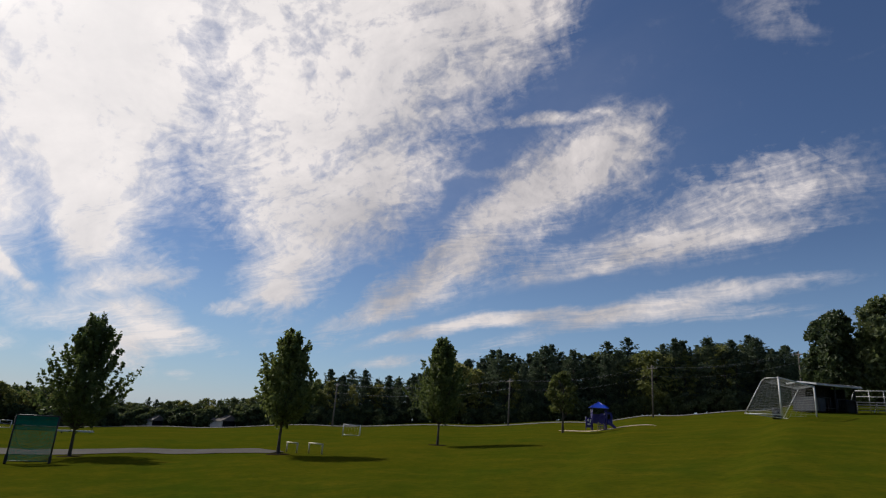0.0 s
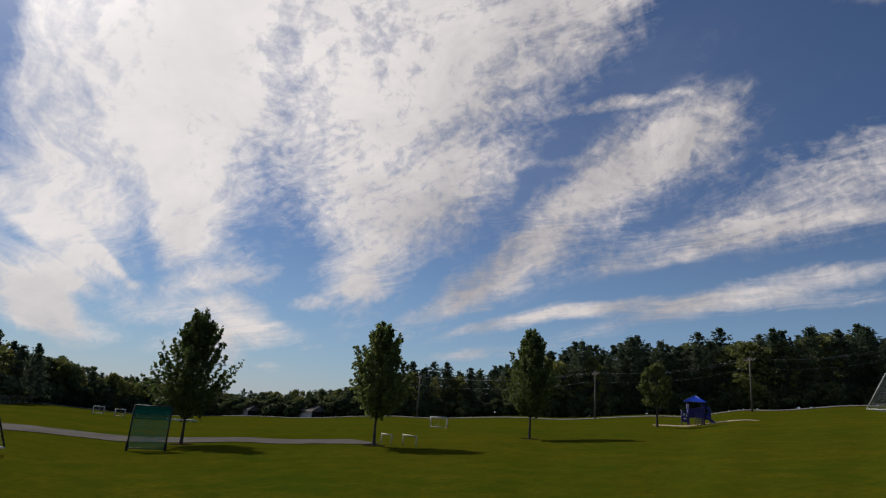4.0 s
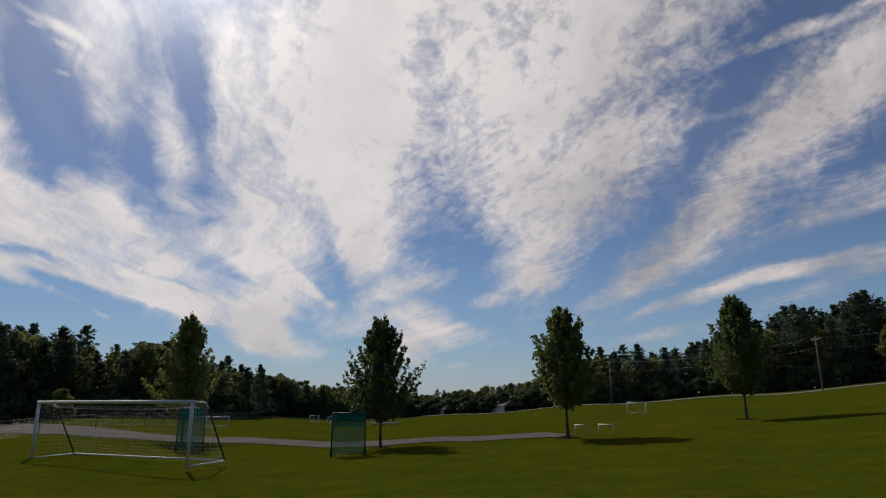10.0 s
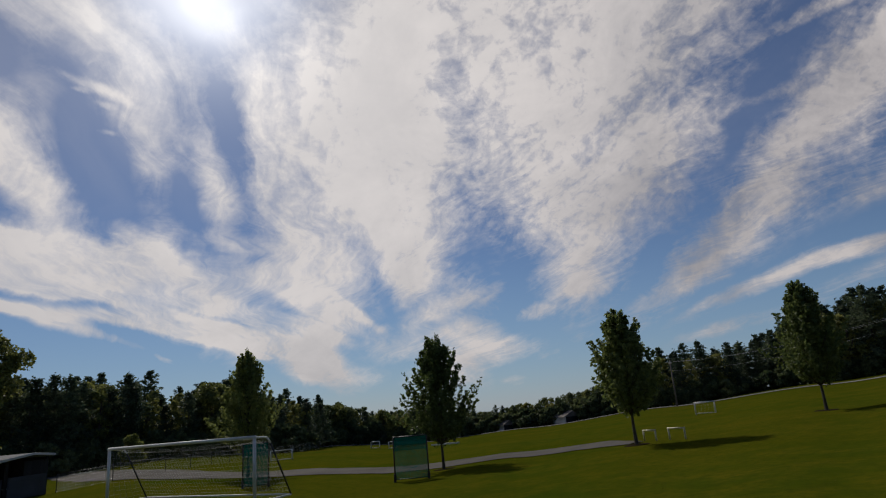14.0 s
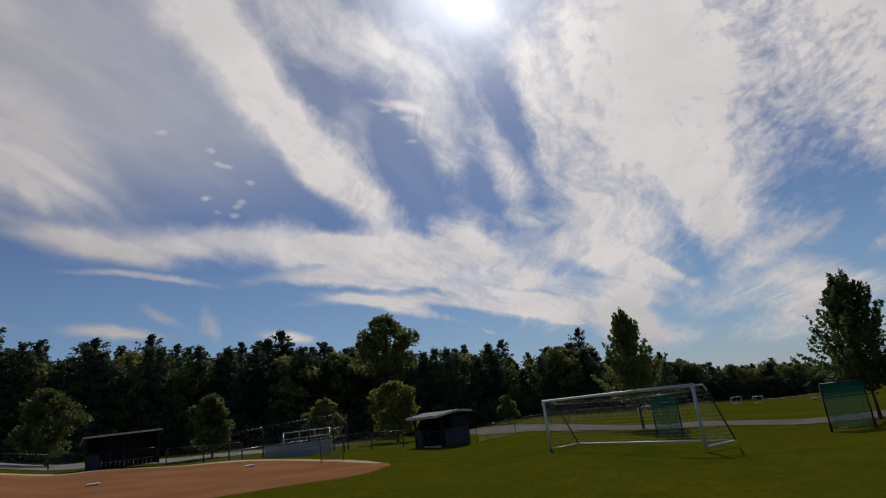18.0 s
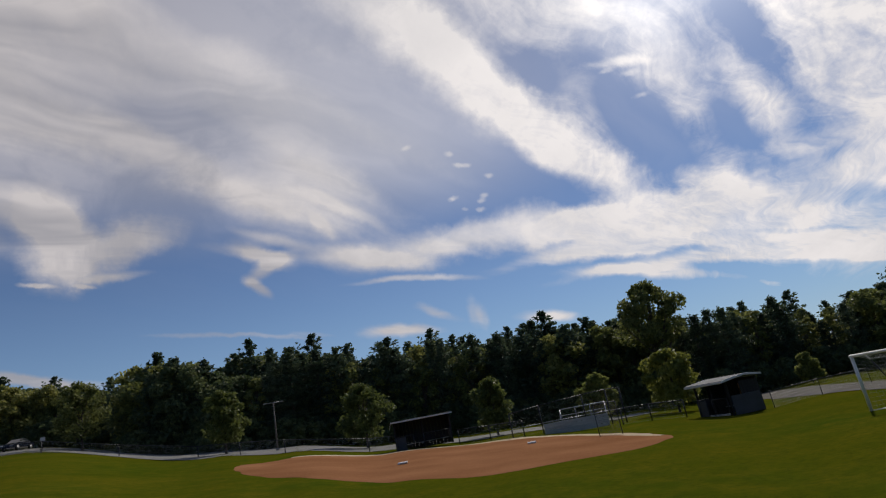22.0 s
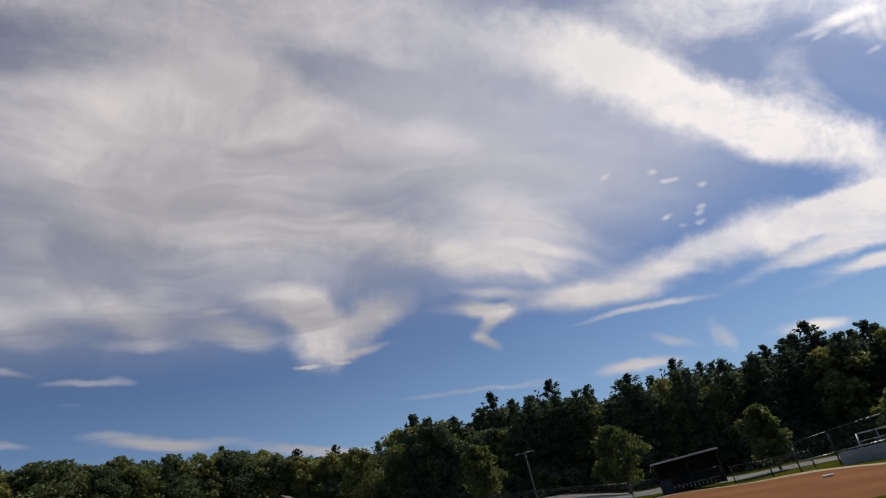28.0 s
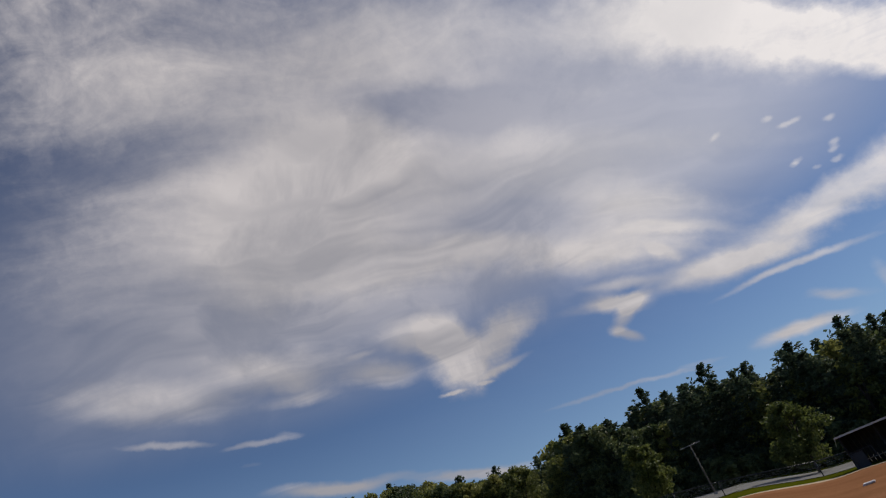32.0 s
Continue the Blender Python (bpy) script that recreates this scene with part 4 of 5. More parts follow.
woods(-36.5, -12.5, 74, 100, 12, 2, 0.3, 2)
woods(-12.5, 12.5, 128, 122, 26, 3, 0.82, 1)
woods(12.5, 31.5, 122, 116, 18, 3, 0.82, 10)
woods(31, 52, 116, 125, 24, 2, 0.2, 3, 0.3)
woods(51.4, 61.5, 125, 112, 14, 2, 0.45, 4)
woods(60.7, 80.4, 96, 88, 20, 3, 0.78, 5)
woods(80.4, 123.5, 86, 86, 40, 3, 0.74, 6, 0.1)
woods(123.5, 133, 88, 92, 9, 2, 0.15, 11, 0.2)
woods(131.5, 147.5, 108, 112, 18, 2, 0.1, 7, 0.6)
woods(147, 183, 108, 88, 24, 2, 0.15, 8, 0.5)
woods(182, 323.2, 110, 104, 28, 1, 0.5, 9)

# ---- things on the field ----
def soccer_goal(x, y, turn, w, h, top, deep, label, group="", mesh=0.15, dark_stays=True, r=0.055, cord=0.0024):
    """Goal: posts, crossbar, top stays, back stays, ground frame and a net. Its mouth faces -y of its own axes."""
    g = thing("soccer_goal", x, y, turn, label, "goal", group)
    a = w / 2
    for s in (-1, 1):
        bar("post", (s * a, 0, -0.02), (s * a, 0, h), r, M_WHITE, g, seg=10)
        bent("top_stay", [(s * a, 0, h), (s * a, top * 0.9, h - 0.04), (s * a, top * 1.15, h - 0.22)], r * 0.55, M_WHITE, g)
        bar("back_stay", (s * a, top * 1.15, h - 0.22), (s * a, deep, 0.04), r * 0.5, M_DARK_STEEL if dark_stays else M_WHITE, g, "dark steel back stay" if dark_stays else "")
        bar("ground_bar", (s * a, 0, 0.05), (s * a, deep, 0.05), r * 0.55, M_WHITE, g)
    bar("crossbar", (-a - r, 0, h), (a + r, 0, h), r, M_WHITE, g, seg=10)
    bar("back_ground_bar", (-a, deep, 0.05), (a, deep, 0.05), r * 0.6, M_WHITE, g)
    n, k = int(w / mesh), int(h / mesh)
    seg = sheet((-a, 0.03, h), (a, 0.03, h), (a, top * 1.15, h - 0.22), (-a, top * 1.15, h - 0.22), n, max(2, int(top / mesh)), 0.16)
    seg += sheet((-a, top * 1.15, h - 0.22), (a, top * 1.15, h - 0.22), (a, deep, 0.06), (-a, deep, 0.06), n, k, 0.06)
    for s in (-1, 1):
        seg += sheet((s * a, 0.03, h), (s * a, top * 1.15, h - 0.22), (s * a, deep, 0.06), (s * a, 0.03, 0.06), 6, k)
    put(cords(seg, cord), "net", M_NET, g, "white cord net")
    return g


gb = (-26.1, 7.35), (-19.25, 10.1)
turn_gb = math.degrees(math.atan2(gb[1][1] - gb[0][1], gb[1][0] - gb[0][0]))
soccer_goal((gb[0][0] + gb[1][0]) / 2, (gb[0][1] + gb[1][1]) / 2, turn_gb, 7.4, 1.98, 0.6, 1.6, "full-size white soccer goal with net, on the grass before the path", "soccer goals")
soccer_goal(9.85, 47.6, 63.8, 7.4, 2.35, 0.9, 2.2, "full-size white soccer goal with a slanted net, seen near the dugout", "soccer goals", 0.18, False, 0.055, 0.008)
soccer_goal(-25.2, 50.0, 30.4, 1.5, 0.95, 0.45, 1.2, "small white soccer goal far across the field", "soccer goals", 0.25, False, 0.045)
soccer_goal(-53.8, 26.6, 62.6, 1.9, 0.9, 0.4, 1.1, "small white soccer goal beyond the gravel path", "soccer goals", 0.3, False, 0.05)
soccer_goal(*polar(56.1, 88), 53.8, 1.2, 0.9, 0.4, 1.0, "small white soccer goal beyond the gravel path", "soccer goals", 0.3, False, 0.05)
soccer_goal(*polar(54.5, 86), 55, 1.1, 0.9, 0.4, 1.0, "small white soccer goal beyond the gravel path", "soccer goals", 0.3, False, 0.05)


def rebound_screen(x, y, turn, w, h, lean, label):
    """Green mesh screen on two dark uprights with feet."""
    g = thing("rebound_screen", x, y, turn, label, "practice screen", "green practice screens")
    a = w / 2
    top = Vector((0, lean, h))
    for s in (-1, 1):
        bar("upright", (s * a, 0, 0.02), (s * a, lean, h), 0.03, M_DARK_STEEL, g)
        block("foot", (s * a, 0, 0.16), (0.10, 0.13, 0.34), M_BLACK, g, "black foot sleeve", 0.02)
    bar("top_bar", (-a, lean, h), (a, lean, h), 0.028, M_DARK_STEEL, g)
    bar("bottom_bar", (-a, 0.02, 0.10), (a, 0.02, 0.10), 0.02, M_DARK_STEEL, g)
    # the two layers of mesh: a dense upper band and the wide sheet with a scalloped pocket
    seg = []
    n, k = 46, 62
    for i in range(n + 1):
        u = -a + w * i / n
        seg.append(((u, 0.0, 0.1), (u, lean * 0.5, h / 2)))
        seg.append(((u, lean * 0.5, h / 2), (u, lean, h)))
    for j in range(k + 1):
        t = j / k
        seg.append(((-a, lean * t, 0.1 + (h - 0.1) * t), (a, lean * t, 0.1 + (h - 0.1) * t)))
    put(cords(seg, 0.0058), "mesh_sheet", M_GREEN_NET, g, "green mesh sheet")
    seg = []
    for j in range(22):
        t = 0.70 + 0.29 * j / 21
        seg.append(((-a, lean * t + 0.03, h * t), (a, lean * t + 0.03, h * t)))
    for j in range(26):
        ang = math.pi * (1 + j / 25)
        p = (a * 0.78 * math.cos(ang), lean * 0.45 + 0.03, h * 0.55 + h * 0.26 * math.sin(ang))
        q = (a * 0.78 * math.cos(ang + 0.121), lean * 0.45 + 0.03, h * 0.55 + h * 0.26 * math.sin(ang + 0.121))
        seg.append((p, q))
    put(cords(seg, 0.011), "pocket", M_GREEN_NET, g, "darker green pocket and top band")
    return g


rebound_screen(-22.2, 18.25, 48.5, 1.46, 1.82, 0.12, "green mesh practice screen on dark posts beside a young maple")
rebound_screen(-26.9, 13.25, 58.4, 1.1, 1.85, 0.12, "green mesh practice screen on dark posts behind the goal")


def hurdle(x, y, turn, w, h, label):
    """Bare white frame goal: two legs and a bar, with short feet."""
    g = thing("frame_goal", x, y, turn, label, "practice goal", "small frame goals")
    a = w / 2
    for s in (-1, 1):
        bar("leg", (s * a, 0, 0), (s * a, 0, h), 0.035, M_CREAM, g)
    bar("crossbar", (-a - 0.035, 0, h), (a + 0.035, 0, h), 0.035, M_CREAM, g)


hurdle(-16.05, 27.1, -8, 0.66, 0.46, "small cream frame goal without a net on the grass")
hurdle(-14.8, 27.25, -12, 0.88, 0.48, "wider cream frame goal without a net on the grass")


# ---- ball field ----
def board_wall(parent, p, q, h, z0, n, mat, name="board", thick=0.03):
    """Upright boards between two plan points, each a piece of its own with a gap."""
    p, q = Vector((*p, 0)), Vector((*q, 0))
    d = q - p
    w = d.length / n
    ang = Matrix.Rotation(math.atan2(d.y, d.x), 4, "Z")
    bm = bmesh.new()
    box(bm, (0, 0, 0), (w - 0.012, thick, h), 0.006)
    m = bpy.data.meshes.new(name)
    bm.to_mesh(m)
    bm.free()
    m.materials.append(mat)
    for i in range(n):
        ob = new(name, m)
        ob.parent = parent
        c = p + d * ((i + 0.5) / n)
        ob.matrix_basis = Matrix.Translation((c.x, c.y, z0 + h / 2)) @ ang


def dugout(x, y, turn, w, deep, hf, hb, label, gable=False, shelf=False):
    """Open-fronted players' shelter. Its open front faces -y of its own axes."""
    g = thing("dugout", x, y, turn, label, "dugout", "dugouts")
    a, b = w / 2, deep / 2
    for sx in (-1, 1):
        for sy, h in ((-1, hf), (1, hb)):
            block("corner_post", (sx * (a - 0.06), sy * (b - 0.06), h / 2), (0.12, 0.12, h), M_DARK_WOOD, g)
    block("middle_post", (0, -b + 0.06, hf / 2), (0.1, 0.1, hf), M_DARK_WOOD, g)
    board_wall(g, (-a + 0.1, b), (a - 0.1, b), hb, 0, int(w / 0.3), M_DARK_WOOD)
    for s in (-1, 1):
        board_wall(g, (s * a, -b * 0.2), (s * a, b - 0.05), min(hf, hb) - 0.05, 0, int(deep / 0.4), M_DARK_WOOD)
    if gable:
        k = 0.04 * deep
        for p0, p1, z0, z1 in ((-b - 0.45, k, hf + 0.02, hf + 0.25), (k, b + 0.2, hf + 0.25, hf + 0.11)):
            bm = bmesh.new()
            ang = math.atan2(z1 - z0, p1 - p0)
            box(bm, (0, (p0 + p1) / 2, (z0 + z1) / 2 + 0.06), (w + 0.5, math.hypot(p1 - p0, z1 - z0), 0.11), 0.01, Matrix.Rotation(ang, 4, "X"))
            part("roof_slab", bm, M_SLATE, g, "dark roof slab")
            for sx in (-1, 1):
                bm = bmesh.new()
                box(bm, (sx * (w / 2 + 0.27), (p0 + p1) / 2, (z0 + z1) / 2 + 0.06), (0.04, math.hypot(p1 - p0, z1 - z0), 0.13), 0.008, Matrix.Rotation(ang, 4, "X"))
                part("roof_edge", bm, M_ROOF_PALE, g, "white roof edge board")
        block("roof_edge", (0, -b - 0.47, hf + 0.04), (w + 0.55, 0.04, 0.12), M_ROOF_PALE, g, "white roof edge board")
        for sx in (-1, 1):
            block("low_panel", (sx * (a + 0.05), 0, 0.6), (0.06, deep * 0.9, 1.15), M_GREY_BOARD, g, "dull blue-grey low side panel")
    else:
        bm = bmesh.new()
        ang = math.atan2(hb - hf, deep)
        box(bm, (0, 0, (hf + hb) / 2 + 0.06), (w + 0.35, deep + 0.5, 0.07), 0.01, Matrix.Rotation(ang, 4, "X"))
        part("roof_slab", bm, M_DARK_WOOD, g, "dark flat roof")
        block("roof_edge", (0, -b - 0.26, hf + 0.045), (w + 0.4, 0.05, 0.11), M_ROOF_PALE, g, "pale metal roof edge")
        bar("roof_brace", (-a - 0.15, -b - 0.24, hf + 0.03), (-a - 0.38, b * 0.2, hf - 0.42), 0.03, M_ROOF_PALE, g, "pale slanting brace")
    block("bench_seat", (0, b - 0.4, 0.45), (w - 0.4, 0.35, 0.05), M_STEEL, g, "bare metal bench seat")
    for s in (-0.8, 0, 0.8):
        block("bench_leg", (s * a * 0.9, b - 0.4, 0.21), (0.06, 0.3, 0.42), M_DARK_STEEL, g)
    # low fence along the front
    bent("front_rail", [(-a + 0.2, -b - 0.1, 0), (-a + 0.2, -b - 0.1, 1.15), (-a * 0.35, -b - 0.1, 1.15), (-a * 0.35, -b - 0.1, 0)], 0.03, M_DARK_STEEL, g)
    bent("front_rail", [(a * 0.0, -b - 0.1, 0), (a * 0.0, -b - 0.1, 1.1), (a * 0.92, -b - 0.1, 1.1), (a * 0.92, -b - 0.1, 0)], 0.03, M_DARK_STEEL, g)
    if shelf:
        block("sill_board", (0.1 * a, -b - 0.02, 0.12), (w * 0.75, 0.05, 0.12), M_ROOF_PALE, g, "pale sill board along the open front")
    put(cords(sheet((0, -b - 0.1, 0.05), (a * 0.92, -b - 0.1, 0.05), (a * 0.92, -b - 0.1, 1.1), (0, -b - 0.1, 1.1), 22, 11), 0.003), "wire_panel", M_DARK_STEEL, g, "chain-link panel")
    block("end_panel", (-a + 0.45, -b - 0.05, 0.55), (0.85, 0.05, 1.05), M_GREY_BOARD, g, "dull blue-grey end panel")
    if shelf:
        for i in range(3):
            block("shelf_panel", (a * 0.30, b - 0.16, 0.75 + 0.42 * i), (0.95, 0.1, 0.38), M_TAN, g, "tan plywood panel")
    return g


dugout(-49.2, -16.85, 109.7, 4.6, 2.4, 2.25, 2.32, "long dark wooden dugout with a pale roof edge by the infield")
dugout(-43.7, 5.6, 31.9, 3.0, 2.45, 2.0, 2.1, "dark dugout with a pale sloping roof and tan plywood inside", True, True)
dugout(14.04, 60.47, 35.3, 4.2, 2.4, 2.1, 2.3, "dark open dugout with a pale roof behind the far goal", True)


def chain_fence(points, h, label, spacing=3.0, mesh=True, rail=0.03, dark=True, skip_posts=False):
    """Chain-link fence: posts, top rails and wire between plan points."""
    x0, y0 = points[0]
    g = thing("chain_link_fence", x0, y0, 0, label, "fence", "fences")
    z0 = ground_z(x0, y0)
    mat = M_DARK_STEEL if dark else M_STEEL
    seg = []
    for p, q in zip(points, points[1:]):
        L = math.hypot(q[0] - p[0], q[1] - p[1])
        n = max(1, round(L / spacing))
        at = [(p[0] + (q[0] - p[0]) * i / n, p[1] + (q[1] - p[1]) * i / n) for i in range(n + 1)]
        at = [(u - x0, v - y0, ground_z(u, v) - z0) for u, v in at]
        for i, (u, v, w) in enumerate(at):
            if i < n or q == points[-1]:
                bar("post", (u, v, w - 0.05), (u, v, w + h + 0.04), rail * 1.25, mat, g)
        for s, t in zip(at, at[1:]):
            bar("top_rail", (s[0], s[1], s[2] + h), (t[0], t[1], t[2] + h), rail, mat, g)
            if mesh:
                k = max(4, int(h / 0.16))
                seg += sheet((s[0], s[1], s[2] + 0.05), (t[0], t[1], t[2] + 0.05), (t[0], t[1], t[2] + h), (s[0], s[1], s[2] + h), int(spacing / 0.16), k)
    if seg:
        put(cords(seg, 0.0028), "wire_mesh", M_STEEL, g, "thin grey wire mesh")
    return g


chain_fence([polar(143, 80), polar(139, 76), polar(128, 68), polar(121, 61), polar(113.8, 57), polar(111.4, 53)], 1.15, "low dark chain-link fence along the car park", 6.5, True, 0.035)
chain_fence([polar(105.8, 51.2), polar(103, 50.4), polar(100, 48.4)], 1.15, "low dark chain-link fence beside the backstop", 3.4, True, 0.035)
chain_fence([polar(91.4, 48), polar(89, 47), polar(86.2, 46)], 1.15, "low dark chain-link fence between backstop and dugout", 2.6, True, 0.035)
chain_fence([polar(79.6, 44), polar(76, 46), polar(72.5, 51), polar(68, 62), polar(64, 78), polar(61, 95)], 1.0, "thin dark chain-link fence running along the gravel path", 4.0, True, 0.02, True)


def backstop():
    g = thing("backstop", -47.03, -3.79, -2.7, "tall chain-link backstop with a grey board wall at its foot", "backstop")
    pts = [(0.6, -5.3), (-0.6, -3.2), (-1.6, 0.0), (-1.6, 1.8), (-0.4, 2.9)]
    hs = [2.1, 2.3, 2.5, 2.55, 2.5]
    seg = []
    for (u, v), h in zip(pts, hs):
        bar("post", (u, v, 0), (u, v, h), 0.05, M_DARK_STEEL, g)
    for i in range(len(pts) - 1):
        (u, v), (s, t) = pts[i], pts[i + 1]
        bar("top_rail", (u, v, hs[i]), (s, t, hs[i + 1]), 0.032, M_DARK_STEEL, g)
        bar("middle_rail", (u, v, 1.0), (s, t, 1.0), 0.028, M_STEEL, g)
        seg += sheet((u, v, 0.1), (s, t, 0.1), (s, t, hs[i + 1]), (u, v, hs[i]), 18, 14)
    put(cords(seg, 0.003), "wire_mesh", M_DARK_STEEL, g, "dark wire mesh")
    return g


backstop()


def board_bank():
    """Low grey wall of stacked boards at home plate."""
    g = thing("board_wall", -46.8, -4.4, 87.3, "low grey painted plank wall behind home plate", "wall")
    for i in range(4):
        block("plank", (0, 0, 0.11 + 0.22 * i), (4.7, 0.08, 0.21), M_PALE_BOARD, g, "", 0.008)
    for s in (-2.2, -0.7, 0.8, 2.2):
        block("stake", (s, 0.09, 0.45), (0.1, 0.1, 0.92), M_DARK_WOOD, g)
    return g


board_bank()


def bleachers(x, y, turn, w, rows, label):
    """Small stand: rows of planks on a steel frame with rails."""
    g = thing("bleachers", x, y, turn, label, "bleachers", "spectator stands")
    a = w / 2
    for i in range(rows):
        block("seat_plank", (0, i * 0.6, 0.45 + 0.25 * i), (w, 0.28, 0.05), M_STEEL, g, "bare metal plank")
        block("foot_plank", (0, i * 0.6 - 0.32, 0.2 + 0.25 * i), (w, 0.24, 0.04), M_STEEL, g)
    for s in (-0.9, 0, 0.9):
        bar("frame_leg", (s * a, rows * 0.6 - 0.5, 0), (s * a, rows * 0.6 - 0.5, 0.25 + 0.25 * rows), 0.03, M_STEEL, g)
        bar("frame_strut", (s * a, -0.3, 0.05), (s * a, rows * 0.6 - 0.4, 0.2 + 0.25 * rows), 0.03, M_STEEL, g)
    top = 0.45 + 0.25 * rows + 0.75
    bent("guard_rail", [(-a, -0.1, 1.0), (-a, rows * 0.6 - 0.3, top), (a, rows * 0.6 - 0.3, top), (a, -0.1, 1.0)], 0.03, M_WHITE, g, "pale guard rail")
    bent("guard_rail", [(-a, rows * 0.6 - 0.3, top - 0.5), (a, rows * 0.6 - 0.3, top - 0.5)], 0.025, M_WHITE, g, "pale guard rail")
    for s in (-1, -0.33, 0.33, 1):
        bar("rail_post", (s * a, rows * 0.6 - 0.3, 0), (s * a, rows * 0.6 - 0.3, top), 0.028, M_STEEL, g)
    return g


bleachers(-50.9, -4.05, 89.3, 3.6, 2, "small metal bleachers with pale rails behind the backstop")
bleachers(17.89, 61.46, -24.6, 3.2, 3, "metal bleachers with pale rails beside the far dugout")


def batting_screen():
    g = thing("batting_screen", -35.73, -1.81, 92.3, "free-standing dark mesh batting screen on the grass", "practice screen")
    for s in (-0.6, 0.6):
        bar("upright", (s, 0, 0), (s, 0, 1.75), 0.025, M_DARK_STEEL, g)
        bar("foot_bar", (s, -0.4, 0.03), (s, 0.4, 0.03), 0.025, M_DARK_STEEL, g)
    bar("top_bar", (-0.6, 0, 1.75), (0.6, 0, 1.75), 0.025, M_DARK_STEEL, g)
    put(cords(sheet((-0.6, 0, 0.05), (0.6, 0, 0.05), (0.6, 0, 1.75), (-0.6, 0, 1.75), 16, 22), 0.004), "net", M_DARK_STEEL, g, "dark net")


batting_screen()
for bx, by, bz, lb in ((-31.2, -12.1, 20, "white home base plate lying on the clay"), (-36.9, -6.3, 10, "white base plate lying on the clay")):
    g = thing("base_plate", bx, by, bz, lb, "base", "bases", z=ground_z(bx, by) + 0.03)
    block("pad", (0, 0, 0.04), (0.6, 0.5, 0.08), M_WHITE, g, "", 0.02)


# ---- trees by the ball field ----
def round_tree(seed, x, y, h, w, label, mat=L_YOUNG):
    r_ = np.random.default_rng(seed)
    c, t = broad(r_, h, w / 2, 0.2, 30, 130, 0.24)
    return tree("round_tree", c, t, mat, x, y, 0, label=label, group="small round trees")


RT = "small round pale green tree behind the ball field fence"
round_tree(71, *polar(136.4, 88), 8.2, 6.8, "round green tree beside the car park", L_LIGHT)
round_tree(72, *polar(125.8, 70), 6.6, 5.1, RT)
round_tree(73, *polar(113.9, 66), 6.7, 5.8, RT)
round_tree(74, *polar(102.2, 58.4), 5.2, 4.4, RT)
round_tree(75, *polar(92.8, 61), 4.5, 4.1, RT)
round_tree(76, *polar(86.4, 58), 5.4, 5.4, "round yellowish green tree behind the dugout", leafage("yellowish_leaves", (0.105, 0.125, 0.022), (0.26, 0.275, 0.062), 0.48))
round_tree(77, *polar(75.8, 74), 3.2, 2.6, "small pale tree before the dark woods")
# one tall tree stands over the woods
c, t = broad(np.random.default_rng(81), 16.0, 4.4, 0.48, 46, 170, 0.31, 0.2)
tree("cottonwood_tree", c, t, L_LIGHT, -80.45, 5.1, 0, label="tall rounded cottonwood standing over the dark woods", group="")
c, t = broad(np.random.default_rng(82), 5.3, 1.35, 0.34, 30, 90, 0.2, 0.4)
tree("young_tree", c, t, L_LIGHT, -7.0, 54.0, 0, label="slim young tree with a thin trunk by the playground", group="")
c, t = broad(np.random.default_rng(83), 10.0, 3.4, 0.15, 40, 150, 0.34, 0.1)
tree("broadleaf_tree", c, t, L_OAK, 18.13, 72.02, 0, label="large dark broad-leaved tree behind the far dugout", group="trees of the woods")
c, t = broad(np.random.default_rng(84), 11.5, 4.0, 0.15, 40, 150, 0.34, 0.1)
tree("broadleaf_tree", c, t, L_OAK, 22.4, 71.6, 0, label="large dark broad-leaved tree behind the far dugout", group="trees of the woods")
c, t = pine(np.random.default_rng(85), 13.5, 3.6, 0.1)
tree("pine_tree", c, t, L_PINE, -64.76, -102.58, 0, label="tall dark pine standing over the far trees", group="trees of the woods")


# ---- poles and wires ----
def utility_pole(x, y, h, lean, label):
    g = thing("utility_pole", x, y, 40, label, "utility pole", "utility poles")
    bar("pole", (0, 0, -0.2), (lean, 0, h), 0.13, M_WEATHERED, g, r2=0.09)
    block("crossarm", (lean * 0.95, 0, h - 0.5), (0.1, 2.2, 0.12), M_WEATHERED, g)
    for s in (-1.0, -0.4, 0.4, 1.0):
        bar("insulator", (lean * 0.95, s, h - 0.44), (lean * 0.95, s, h - 0.26), 0.05, M_CONCRETE, g)
    return g


POLES = [(-50.1, 89.3, 7.0), (-21.4, 92.6, 7.1), (-0.4, 95.0, 7.5), (20.0, 101.0, 7.6)]
for x, y, h in POLES:
    utility_pole(x, y, h, 0.12, "weathered wooden utility pole beside the road")
for p, q in zip(POLES, POLES[1:]):
    for k, (off, zz) in enumerate(((-0.6, -0.25), (0.6, -0.25), (0.0, -1.6))):
        a = np.array([p[0] + off, p[1], ground_z(p[0], p[1]) + p[2] + zz])
        b = np.array([q[0] + off, q[1], ground_z(q[0], q[1]) + q[2] + zz])
        pts = [a + (b - a) * i / 14 - np.array([0, 0, 0.9 * 4 * (i / 14) * (1 - i / 14)]) for i in range(15)]
        m = cords([(pts[i], pts[i + 1]) for i in range(14)], 0.010)
        tagged(put(m, "power_line", M_STEEL), "thin pale overhead wire between utility poles", "cable", "overhead wires")


